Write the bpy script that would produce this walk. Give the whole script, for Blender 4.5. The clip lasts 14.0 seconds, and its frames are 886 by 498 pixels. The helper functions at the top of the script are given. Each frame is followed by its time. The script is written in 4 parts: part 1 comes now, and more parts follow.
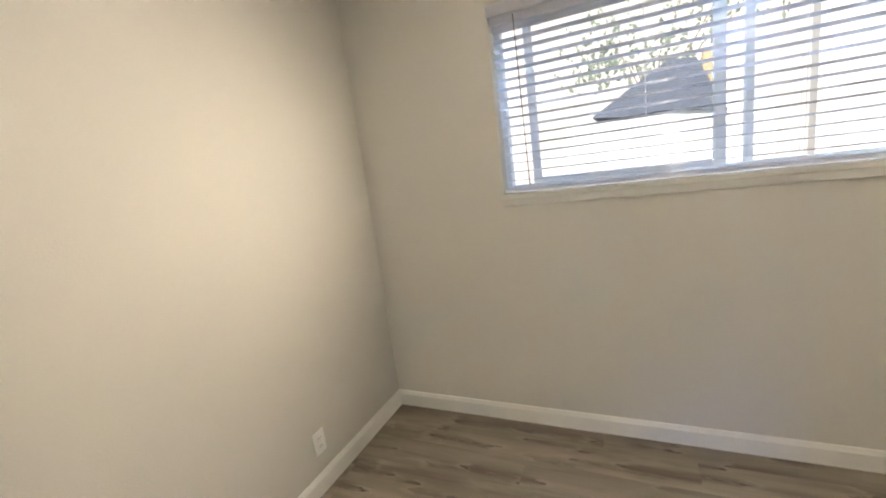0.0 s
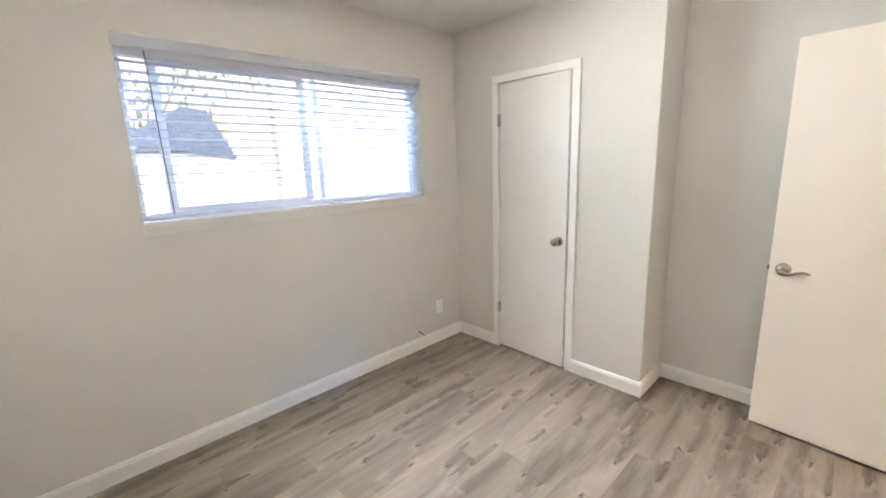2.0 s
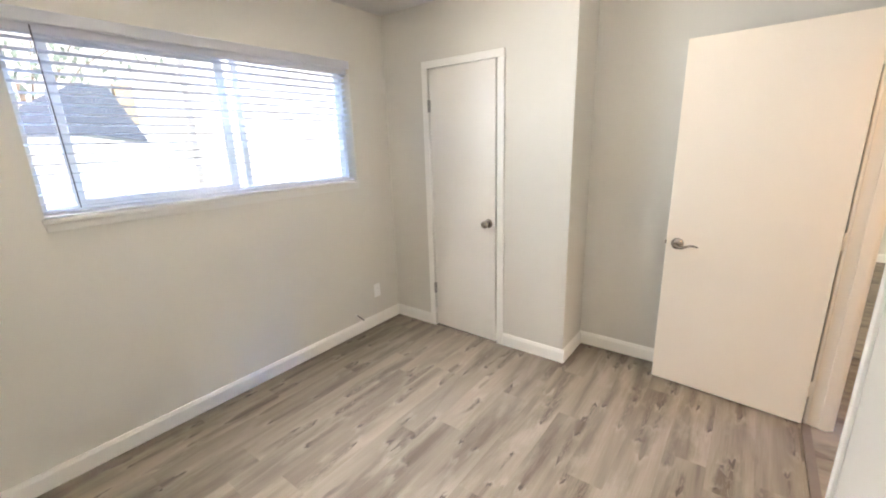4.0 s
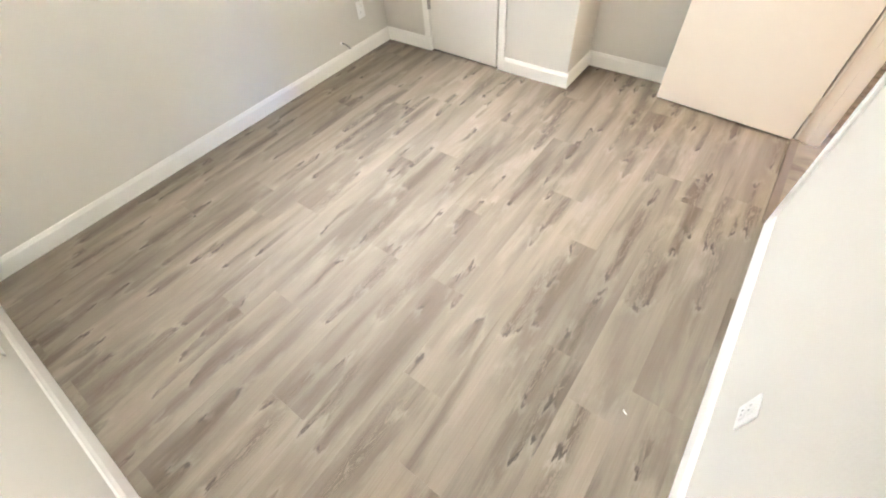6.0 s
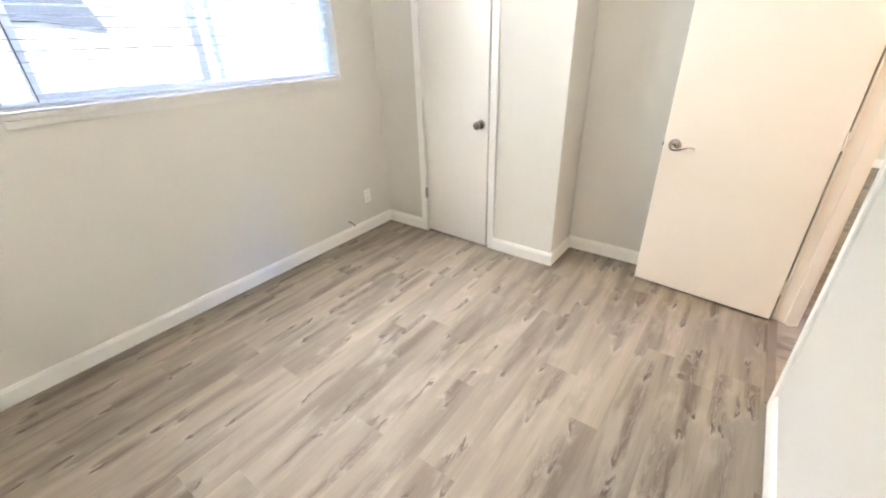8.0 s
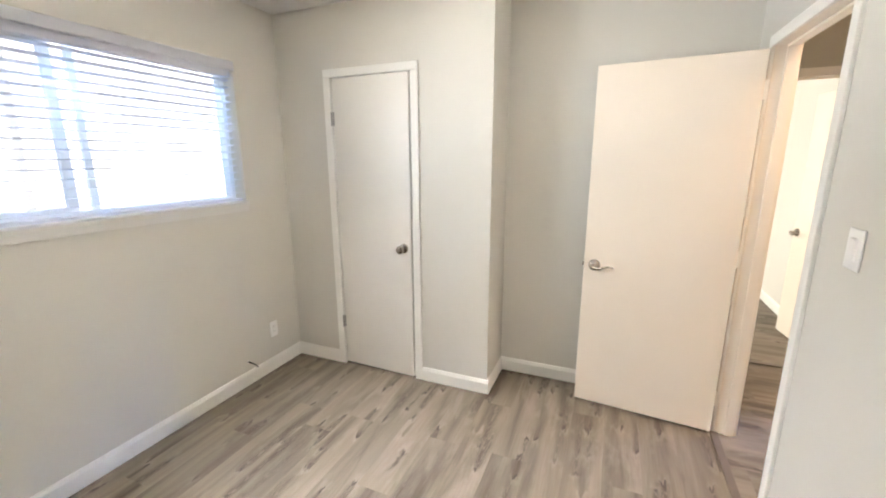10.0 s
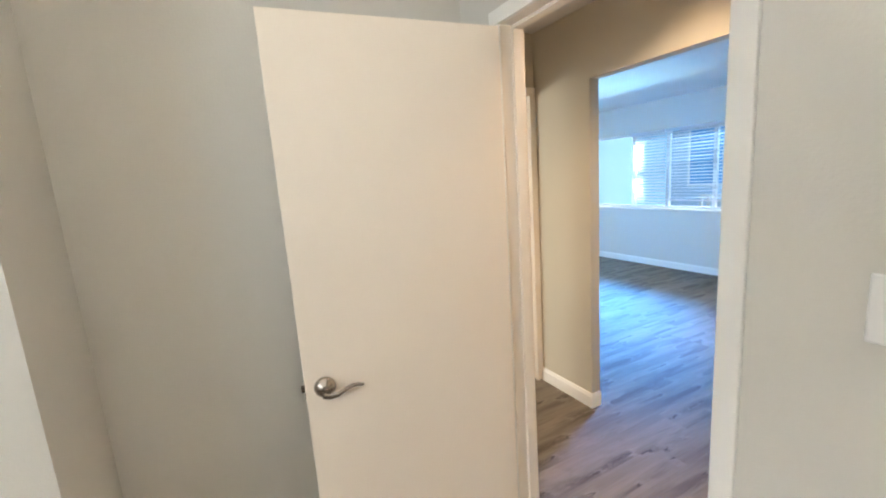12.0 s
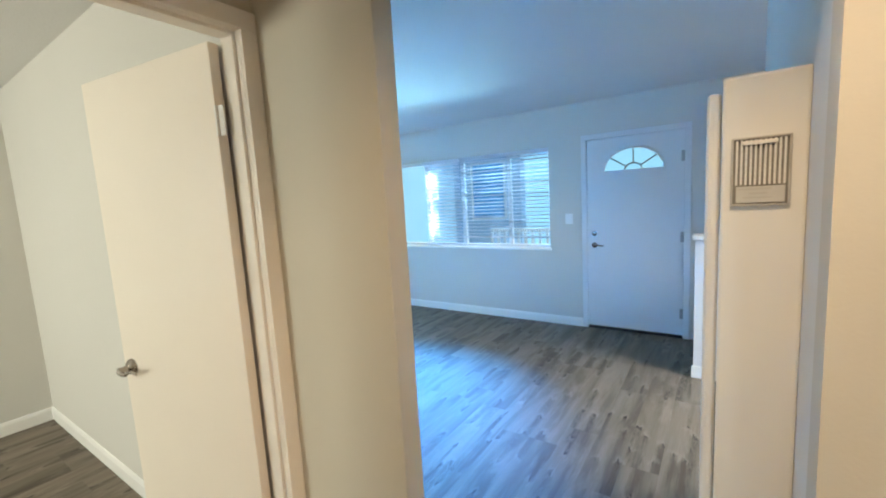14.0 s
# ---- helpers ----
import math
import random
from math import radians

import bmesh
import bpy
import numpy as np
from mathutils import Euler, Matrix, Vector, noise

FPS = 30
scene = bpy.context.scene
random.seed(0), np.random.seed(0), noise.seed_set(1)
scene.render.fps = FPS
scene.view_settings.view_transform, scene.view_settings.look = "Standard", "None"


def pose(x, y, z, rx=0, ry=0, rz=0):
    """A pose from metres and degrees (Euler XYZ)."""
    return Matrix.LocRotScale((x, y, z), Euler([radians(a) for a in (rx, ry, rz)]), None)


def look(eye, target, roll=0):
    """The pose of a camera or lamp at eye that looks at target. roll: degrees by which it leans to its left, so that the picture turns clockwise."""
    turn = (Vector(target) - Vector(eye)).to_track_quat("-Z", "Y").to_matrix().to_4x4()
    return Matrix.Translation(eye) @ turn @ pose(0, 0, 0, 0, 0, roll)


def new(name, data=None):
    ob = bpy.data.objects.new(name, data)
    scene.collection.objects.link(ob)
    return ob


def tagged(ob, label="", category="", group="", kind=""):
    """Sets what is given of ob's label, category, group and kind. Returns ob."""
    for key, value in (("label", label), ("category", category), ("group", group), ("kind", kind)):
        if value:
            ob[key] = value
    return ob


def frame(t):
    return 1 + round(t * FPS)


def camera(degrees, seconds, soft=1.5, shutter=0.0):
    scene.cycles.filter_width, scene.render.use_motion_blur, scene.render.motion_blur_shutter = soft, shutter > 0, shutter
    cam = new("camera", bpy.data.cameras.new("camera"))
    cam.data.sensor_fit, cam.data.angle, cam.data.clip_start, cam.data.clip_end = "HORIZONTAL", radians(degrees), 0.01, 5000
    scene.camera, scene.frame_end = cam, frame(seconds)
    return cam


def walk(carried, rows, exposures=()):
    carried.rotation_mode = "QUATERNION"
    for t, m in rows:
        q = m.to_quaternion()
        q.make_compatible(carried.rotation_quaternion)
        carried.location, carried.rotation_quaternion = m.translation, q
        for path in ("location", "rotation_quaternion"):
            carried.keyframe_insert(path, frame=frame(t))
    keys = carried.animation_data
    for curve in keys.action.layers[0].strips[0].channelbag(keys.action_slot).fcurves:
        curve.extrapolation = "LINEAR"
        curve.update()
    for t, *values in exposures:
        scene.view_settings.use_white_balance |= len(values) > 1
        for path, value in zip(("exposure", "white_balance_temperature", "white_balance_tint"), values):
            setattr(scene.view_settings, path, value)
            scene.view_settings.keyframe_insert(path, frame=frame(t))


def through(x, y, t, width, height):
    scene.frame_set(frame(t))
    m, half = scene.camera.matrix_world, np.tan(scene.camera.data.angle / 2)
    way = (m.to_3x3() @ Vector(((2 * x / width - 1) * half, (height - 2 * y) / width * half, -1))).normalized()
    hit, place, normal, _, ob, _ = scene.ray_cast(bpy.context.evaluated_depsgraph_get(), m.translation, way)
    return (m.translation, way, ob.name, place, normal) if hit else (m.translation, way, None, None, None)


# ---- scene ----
cam = camera(94.8, 14.0, soft=2.0)
PATH = [
    (0, (-0.078, 0.365, 1.428), (-0.917, 2.14, 1.043), -7.4),
    (0.5, (-0.414, 0.348, 1.413), (-0.727, 2.263, 0.927), -12.2),
    (1, (-0.733, 0.336, 1.438), (-0.501, 2.294, 1.102), -9.3),
    (1.5, (-0.939, 0.135, 1.463), (0.018, 1.82, 0.968), -4.7),
    (2, (-0.966, -0.073, 1.508), (0.389, 1.339, 1.094), -1.9),
    (2.2, (-0.976, -0.116, 1.515), (0.463, 1.208, 1.097), -1.7),
    (4.3, (-1.001, -0.15, 1.546), (0.544, 0.992, 0.989), -1.7),
    (4.5, (-0.97, -0.171, 1.536), (0.504, 0.971, 0.813), -2.3),
    (5, (-0.96, -0.164, 1.513), (0.276, 0.864, 0.323), -4.2),
    (5.5, (-0.95, -0.164, 1.5), (0.088, 0.734, 0.046), -5.7),
    (6, (-0.948, -0.166, 1.498), (0.003, 0.666, -0.052), -6.2),
    (6.5, (-0.948, -0.164, 1.497), (-0.024, 0.648, -0.08), -6.3),
    (7, (-0.949, -0.163, 1.489), (0.03, 0.669, -0.044), -5.4),
    (7.5, (-0.949, -0.16, 1.493), (0.205, 0.761, 0.144), -3.7),
    (8, (-0.965, -0.161, 1.502), (0.447, 0.912, 0.576), -1.8),
    (8.2, (-0.973, -0.161, 1.518), (0.513, 0.962, 0.788), -1.0),
    (10.3, (-0.746, 0.163, 1.539), (1.122, 0.765, 1.154), -1.1),
    (10.5, (-0.636, 0.203, 1.534), (1.278, 0.647, 1.16), -1.1),
    (11, (-0.296, 0.313, 1.555), (1.67, 0.317, 1.187), -1.1),
    (11.5, (0.069, 0.359, 1.534), (1.998, -0.033, 1.177), -2.7),
    (12, (0.435, 0.362, 1.538), (2.192, -0.533, 1.201), -4.0),
    (12.5, (0.777, 0.198, 1.549), (2.256, -1.12, 1.28), -2.7),
    (13, (1.094, -0.016, 1.519), (2.272, -1.603, 1.213), -1.9),
    (13.5, (1.331, -0.318, 1.508), (2.215, -2.077, 1.158), -2.9),
    (14, (1.508, -0.777, 1.517), (2.63, -2.415, 1.275), -3.3),
]
EXPOSURE = ((0.0, 0.67, 6800, 11), (0.5, 0.76, 6450, 10), (1.0, 0.86, 6350, 11), (1.5, 0.74, 6350, 11), (2.0, 1.12, 6050, 12), (2.2, 1.17, 6100, 12), (4.3, 1.17, 6300, 12), (5.0, 1.49, 6070, 11),
            (5.5, 1.69, 6150, 10), (6.0, 1.74, 6100, 9), (7.0, 1.74, 6100, 9), (7.5, 1.66, 6150, 9), (8.0, 1.54, 6140, 10), (8.2, 1.57, 6200, 10), (10.3, 1.16, 6200, 11), (11.0, 1.09, 6040, 10),
            (11.5, 1.02, 6150, 10), (12.0, 0.82, 6350, 9), (12.5, 0.67, 6350, 8), (13.0, 0.50, 6020, 5), (13.5, 0.50, 5800, 3), (14.0, 0.52, 6080, 2))
walk(cam, [(t, look(eye, target, roll)) for t, eye, target, roll in PATH], EXPOSURE)

# ---------------------------------------------------------------- light
world = bpy.data.worlds.new("world")
scene.world = world
world.use_nodes = True
sky = world.node_tree.nodes.new("ShaderNodeTexSky")
sky.sky_type, sky.sun_disc = "NISHITA", False
sky.sun_elevation, sky.sun_rotation = radians(38.3), radians(184)
world.node_tree.links.new(sky.outputs[0], world.node_tree.nodes["Background"].inputs[0])
world.node_tree.nodes["Background"].inputs[1].default_value = 0.15

sun = new("sun", bpy.data.lights.new("sun", "SUN"))
sun.data.energy, sun.data.angle, sun.data.color = 5.0, radians(0.5), (1.0, 0.95, 0.88)
sun.matrix_world = look((0, 0, 0), (math.sin(radians(4)) * 0.785, 0.785, -0.62))

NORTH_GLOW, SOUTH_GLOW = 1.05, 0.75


def window_light(name, place, width, height, tilt, turn, spread, watts, colour):
    """An area lamp that stands in for daylight, in an opening or just outside it. tilt: degrees below (-) or above (+)
    level, turn: 0 shines to -y.
    """
    lamp = new(name, bpy.data.lights.new(name, "AREA"))
    d = lamp.data
    d.shape, d.size, d.size_y, d.spread, d.energy, d.color = "RECTANGLE", width, height, radians(spread), watts, colour
    a, p = radians(turn), radians(tilt)
    way = Vector((math.sin(a) * math.cos(p), -math.cos(a) * math.cos(p), math.sin(p)))
    lamp.matrix_world = look(place, Vector(place) + way)


window_light("daylight_bedroom_ground", (0.12, 2.21, 1.62), 1.35, 0.20, 35, 0, 54, 70, (1.0, 0.94, 0.84))
window_light("daylight_bedroom_sky", (0.265, 2.21, 1.70), 1.7, 0.20, -46, 0, 80, 7.5, (0.97, 0.97, 0.97))
window_light("daylight_bedroom_east", (0.20, 2.20, 1.66), 0.50, 0.75, 0, 32, 66, 1.8, (0.88, 0.95, 1.0))
window_light("daylight_bedroom_yard", (0.20, 2.20, 1.66), 0.9, 0.5, 20, 50, 55, 0.4, (1.0, 0.90, 0.76))
window_light("daylight_bedroom_west", (0.20, 2.20, 1.66), 0.50, 0.75, -8, -62, 70, 2.6, (1.0, 0.87, 0.70))
# added blue lamp hidden outside above the window head, tints slats and sill
window_light("sky_fill_bedroom", (0.265, 2.66, 2.42), 1.7, 0.15, -60, 0, 120, 25, (0.45, 0.68, 1.0))
window_light("daylight_living_sky", (4.4, -5.10, 1.5), 2.4, 0.20, -28, 180, 64, 150, (0.08, 0.35, 1.0))
window_light("daylight_living_ground", (4.4, -5.00, 1.45), 2.4, 0.20, 30, 180, 56, 6, (0.40, 0.80, 1.0))
window_light("daylight_living_east", (4.4, -5.15, 1.45), 2.2, 0.90, 0, 142, 80, 42, (0.60, 0.82, 1.0))
# same kind of added lamp above the living room window, brightens its slats
window_light("sky_fill_living", (4.3, -5.78, 2.36), 2.3, 0.15, -55, 180, 120, 28, (0.35, 0.66, 1.0))
# fill lamp in an unseen opening, added to brighten the living room floor
window_light("fill_kitchen", (-0.37, -3.72, 1.55), 0.9, 0.8, -30, 90, 80, 21, (1.0, 0.93, 0.88))
# this room's window is unseen, presumed from its bright walls
window_light("daylight_room", (4.65, 2.25, 1.6), 1.25, 0.95, -18, 0, 180, 52, (1.0, 0.94, 0.81))

# added warm lamp by the hall ceiling, fixture unseen, inferred from peach-tinted doors
hall_unseen_lamp = new("hall_unseen_lamp", bpy.data.lights.new("hall_unseen_lamp", "AREA"))
hall_unseen_lamp.data.shape, hall_unseen_lamp.data.size, hall_unseen_lamp.data.energy, hall_unseen_lamp.data.color = "DISK", 0.45, 8.4, (1.0, 0.69, 0.44)
hall_unseen_lamp.data.spread = radians(115)
hall_unseen_lamp.matrix_world = look((1.55, -1.10, 2.40), (1.55, -1.1001, 0))

# ---------------------------------------------------------------- sizes
BED_W, BED_N, BED_S, CLOSET_X, ALC_X, CLOSET_Y = -1.45, 2.35, -0.54, 1.55, 1.915, 0.78
BED_H, HALL_H, LIV_H = 2.50, 2.44, 2.45
WIN = (-0.645, 1.172, 1.262, 2.085)          # bedroom window opening: x0, x1, z0, z1
DOOR_X0, DOOR_X1, DOOR_H = 0.915, 1.658, 2.045
HALL_N, HALL_S, HALL_W, HALL_E = -0.637, -1.555, 0.85, 2.69
OPEN_X0, OPEN_X1, OPEN_H = 1.378, 2.208, 2.048
LIV_N, LIV_S, LIV_W, LIV_E = -1.628, -5.333, 1.365, 7.2
FD_X0, FD_X1, FD_H = 1.792, 2.705, 2.05
LW = (3.12, 5.70, 0.882, 2.03)               # living room window opening
R2_S, R2_E, R2_N = -1.515, 5.76, 2.35
D2_Y0, D2_Y1 = -1.505, -0.745


# ---------------------------------------------------------------- materials
def material(name):
    m = bpy.data.materials.new(name)
    m.use_nodes = True
    return m, m.node_tree.nodes, m.node_tree.links, m.node_tree.nodes["Principled BSDF"]


def plain(name, colour, rough=0.5, metal=0.0, vary=0.05, scale=6.0, bump=0.0, bump_scale=300.0, coat=0.0):
    """Painted or moulded surface with slight blotches and fine relief."""
    m, n, l, b = material(name)
    tc = n.new("ShaderNodeTexCoord")
    no = n.new("ShaderNodeTexNoise")
    no.inputs["Scale"].default_value, no.inputs["Detail"].default_value = scale, 5
    l.new(tc.outputs["Object"], no.inputs["Vector"])
    mr = n.new("ShaderNodeMapRange")
    mr.inputs["To Min"].default_value, mr.inputs["To Max"].default_value = 1 - vary, 1 + vary
    l.new(no.outputs["Fac"], mr.inputs["Value"])
    mx = n.new("ShaderNodeVectorMath")
    mx.operation = "SCALE"
    mx.inputs[0].default_value = colour
    l.new(mr.outputs[0], mx.inputs["Scale"])
    l.new(mx.outputs[0], b.inputs["Base Color"])
    b.inputs["Roughness"].default_value, b.inputs["Metallic"].default_value = rough, metal
    b.inputs["Coat Weight"].default_value = coat
    if bump:
        fine = n.new("ShaderNodeTexNoise")
        fine.inputs["Scale"].default_value, fine.inputs["Detail"].default_value = bump_scale, 3
        l.new(tc.outputs["Object"], fine.inputs["Vector"])
        bp = n.new("ShaderNodeBump")
        bp.inputs["Strength"].default_value, bp.inputs["Distance"].default_value = bump, 0.002
        l.new(fine.outputs["Fac"], bp.inputs["Height"])
        l.new(bp.outputs[0], b.inputs["Normal"])
    return m


def glass_material(name):
    m, n, l, b = material(name)
    n.remove(b)
    tr, gl, mx, fr = (n.new("ShaderNodeBsdfTransparent"), n.new("ShaderNodeBsdfGlossy"), n.new("ShaderNodeMixShader"), n.new("ShaderNodeFresnel"))
    tr.inputs[0].default_value = (0.94, 0.96, 0.96, 1)
    gl.inputs["Roughness"].default_value = 0.02
    fr.inputs[0].default_value = 1.45
    l.new(fr.outputs[0], mx.inputs[0])
    l.new(tr.outputs[0], mx.inputs[1])
    l.new(gl.outputs[0], mx.inputs[2])
    l.new(mx.outputs[0], n["Material Output"].inputs[0])
    return m


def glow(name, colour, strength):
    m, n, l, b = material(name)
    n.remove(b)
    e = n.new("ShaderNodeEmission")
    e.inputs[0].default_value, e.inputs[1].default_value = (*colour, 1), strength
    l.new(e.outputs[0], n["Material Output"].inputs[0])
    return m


def plank_material(name):
    """Grey-brown oak laminate: each plank takes its own stretch of grain."""
    m, n, l, b = material(name)
    tc, oi = n.new("ShaderNodeTexCoord"), n.new("ShaderNodeObjectInfo")

    def math_node(op, a, c):
        k = n.new("ShaderNodeMath")
        k.operation = op
        for i, v in enumerate((a, c)):
            if isinstance(v, (int, float)):
                k.inputs[i].default_value = v
            else:
                l.new(v, k.inputs[i])
        return k.outputs[0]

    off = n.new("ShaderNodeCombineXYZ")
    l.new(math_node("MULTIPLY", oi.outputs["Random"], 83.0), off.inputs[0])
    l.new(math_node("MULTIPLY", oi.outputs["Random"], 37.0), off.inputs[1])
    add = n.new("ShaderNodeVectorMath")
    add.operation = "ADD"
    l.new(tc.outputs["Object"], add.inputs[0])
    l.new(off.outputs[0], add.inputs[1])

    def stretched(sx, sy):
        mp = n.new("ShaderNodeMapping")
        mp.inputs["Scale"].default_value = (sx, sy, 1)
        l.new(add.outputs[0], mp.inputs[0])
        return mp.outputs[0]

    def noise_node(vec, scale, detail, rough=0.5, distort=0.0):
        k = n.new("ShaderNodeTexNoise")
        k.inputs["Scale"].default_value, k.inputs["Detail"].default_value = scale, detail
        k.inputs["Roughness"].default_value, k.inputs["Distortion"].default_value = rough, distort
        l.new(vec, k.inputs["Vector"])
        return k.outputs["Fac"]

    def ramp(fac, stops):
        k = n.new("ShaderNodeValToRGB")
        while len(k.color_ramp.elements) < len(stops):
            k.color_ramp.elements.new(0.5)
        for e, (p, c) in zip(k.color_ramp.elements, stops):
            e.position, e.color = p, (*c, 1)
        l.new(fac, k.inputs[0])
        return k.outputs[0]

    def mix(fac, a, c, mode="MIX"):
        k = n.new("ShaderNodeMix")
        k.data_type, k.blend_type = "RGBA", mode
        for i, v in ((0, fac), (6, a), (7, c)):
            if isinstance(v, (int, float)):
                k.inputs[i].default_value = v
            elif isinstance(v, tuple):
                k.inputs[i].default_value = (*v, 1)
            else:
                l.new(v, k.inputs[i])
        return k.outputs[2]

    def smooth(v, lo, hi, to0=0.0, to1=1.0):
        k = n.new("ShaderNodeMapRange")
        k.interpolation_type = "SMOOTHSTEP"
        for i, w in enumerate((v, lo, hi, to0, to1)):
            if isinstance(w, (int, float)):
                k.inputs[i].default_value = w
            else:
                l.new(w, k.inputs[i])
        return k.outputs[0]

    fine = noise_node(stretched(5.0, 210.0), 1.0, 3, 0.6)
    streak = noise_node(stretched(0.8, 9.0), 1.0, 2.5, 0.5, 0.6)
    cloud = noise_node(stretched(2.2, 7.0), 1.0, 5, 0.6, 0.3)
    body = ramp(streak, ((0.30, (0.120, 0.097, 0.072)), (0.47, (0.184, 0.153, 0.117)), (0.66, (0.225, 0.191, 0.150))))
    band = noise_node(stretched(1.1, 8.0), 1.0, 5, 0.6, 0.9)
    body = mix(smooth(band, 0.52, 0.66, 0.0, 0.52), body, (0.102, 0.081, 0.055))
    body = mix(smooth(cloud, 0.50, 0.68, 0.0, 0.60), body, (0.258, 0.226, 0.185))
    ragged = smooth(noise_node(stretched(3.2, 46.0), 1.0, 5, 0.65), 0.30, 0.56, 0.35, 1.0)
    # ragged wander of the grain, shared by every flame of a plank
    warp = n.new("ShaderNodeTexNoise")
    warp.inputs["Scale"].default_value, warp.inputs["Detail"].default_value = 1.0, 5
    warp.inputs["Roughness"].default_value = 0.62
    l.new(stretched(6.5, 30.0), warp.inputs["Vector"])
    bent = n.new("ShaderNodeVectorMath")
    bent.operation = "MULTIPLY_ADD"
    l.new(warp.outputs["Color"], bent.inputs[0])
    bent.inputs[1].default_value = (0.26, 0.062, 0)
    l.new(tc.outputs["Object"], bent.inputs[2])
    place = n.new("ShaderNodeSeparateXYZ")
    l.new(bent.outputs[0], place.inputs[0])
    px, py = math_node("SUBTRACT", place.outputs[0], 0.13), math_node("SUBTRACT", place.outputs[1], 0.031)
    wob = noise_node(stretched(30.0, 60.0), 1.0, 4)

    def flame(body, seed, size=1.0):
        """Heartwood that starts sharply at a knot and feathers out along the grain, with arched growth rings in it."""
        rn = n.new("ShaderNodeTexWhiteNoise")
        rn.noise_dimensions = "1D"
        l.new(math_node("ADD", math_node("MULTIPLY", oi.outputs["Random"], 911.7), seed * 17.31), rn.inputs["W"])
        c = n.new("ShaderNodeSeparateColor")
        l.new(rn.outputs["Color"], c.inputs[0])
        side = math_node("SUBTRACT", math_node("MULTIPLY", math_node("GREATER_THAN", rn.outputs["Value"], 0.3), 2.0), 1.0)
        u = math_node("MULTIPLY", math_node("SUBTRACT", px, math_node("MULTIPLY", math_node("SUBTRACT", c.outputs[0], 0.5), 1.15)), side)
        v = math_node("ABSOLUTE", math_node("SUBTRACT", py, math_node("MULTIPLY", math_node("SUBTRACT", c.outputs[1], 0.5), 0.17)), 0.0)
        reach = math_node("ADD", 0.26 * size, math_node("MULTIPLY", c.outputs[2], 0.60 * size))
        t = math_node("DIVIDE", u, reach)
        along = math_node("MULTIPLY", smooth(t, -0.04, 0.06), smooth(t, 0.28, 1.0, 1.0, 0.0))
        half = math_node("ADD", 0.018 * size, math_node("MULTIPLY", math_node("POWER", math_node("MAXIMUM", t, 0.0), 0.6), 0.032 * size))
        across = smooth(math_node("DIVIDE", v, half), 0.15, 1.4, 1.0, 0.0)
        mask = math_node("MULTIPLY", math_node("MULTIPLY", along, across), ragged)
        bold = math_node("FRACT", math_node("MULTIPLY", rn.outputs["Value"], 13.0), 0.0)
        arch = math_node("SUBTRACT", math_node("MULTIPLY", u, 20.0), math_node("MULTIPLY", math_node("MULTIPLY", v, v), 16000.0))
        rings = math_node("SINE", math_node("MULTIPLY", arch, 3.0), 0.0)
        lines = math_node("MULTIPLY", smooth(rings, 0.2, 0.95, 0.0, 0.55), smooth(math_node("FRACT", math_node("MULTIPLY", rn.outputs["Value"], 7.0), 0.0), 0.35, 0.7))
        heart = mix(lines, (0.075, 0.059, 0.040), (0.245, 0.208, 0.164))
        body = mix(math_node("MULTIPLY", mask, smooth(bold, 0.0, 0.8, 0.52, 0.92)), body, heart)
        far = math_node("POWER", math_node("ADD", math_node("POWER", math_node("MULTIPLY", u, 46.0), 2.0), math_node("POWER", math_node("MULTIPLY", v, 80.0), 2.0)), 0.5)
        far = math_node("ADD", far, math_node("MULTIPLY", math_node("SUBTRACT", wob, 0.5), 1.5))
        curl = math_node("MULTIPLY", smooth(far, 3.4, 0.9, 0.0, 0.30), smooth(u, 0.006, -0.012))
        body = mix(curl, body, (0.300, 0.268, 0.226))
        return mix(math_node("MULTIPLY", smooth(far, 1.25, 0.35, 0.0, 0.95), smooth(bold, 0.05, 0.4)), body, (0.050, 0.038, 0.029))

    for seed in range(1, 5):
        body = flame(body, seed)
    for seed in range(5, 7):
        body = flame(body, seed, 0.4)
    body = mix(0.28, body, ramp(fine, ((0.35, (0.68, 0.66, 0.63)), (0.6, (1.08, 1.08, 1.08)))), "MULTIPLY")
    tone = math_node("ADD", 0.86, math_node("MULTIPLY", math_node("FRACT", math_node("MULTIPLY", oi.outputs["Random"], 31.0), 0.0), 0.22))
    sc = n.new("ShaderNodeVectorMath")
    sc.operation = "SCALE"
    l.new(body, sc.inputs[0])
    l.new(tone, sc.inputs["Scale"])
    l.new(sc.outputs[0], b.inputs["Base Color"])
    b.inputs["Specular IOR Level"].default_value = 0.36
    l.new(ramp(fine, ((0.2, (0.70, 0.70, 0.70)), (0.8, (0.55, 0.55, 0.55)))), b.inputs["Roughness"])
    bp = n.new("ShaderNodeBump")
    bp.inputs["Strength"].default_value, bp.inputs["Distance"].default_value = 0.25, 0.0008
    l.new(fine, bp.inputs["Height"])
    l.new(bp.outputs[0], b.inputs["Normal"])
    return m


M_WALL = plain("wall_paint", (0.702, 0.677, 0.622), 0.75, vary=0.025, scale=1.3, bump=0.35, bump_scale=140)
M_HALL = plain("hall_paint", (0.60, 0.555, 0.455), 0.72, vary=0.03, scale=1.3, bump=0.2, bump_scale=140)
M_CEIL = plain("ceiling_paint", (0.78, 0.77, 0.75), 0.85, vary=0.03, scale=2, bump=0.8, bump_scale=90)
M_TRIM = plain("trim_paint", (0.92, 0.905, 0.865), 0.38, vary=0.03, scale=4, bump=0.12, bump_scale=60)
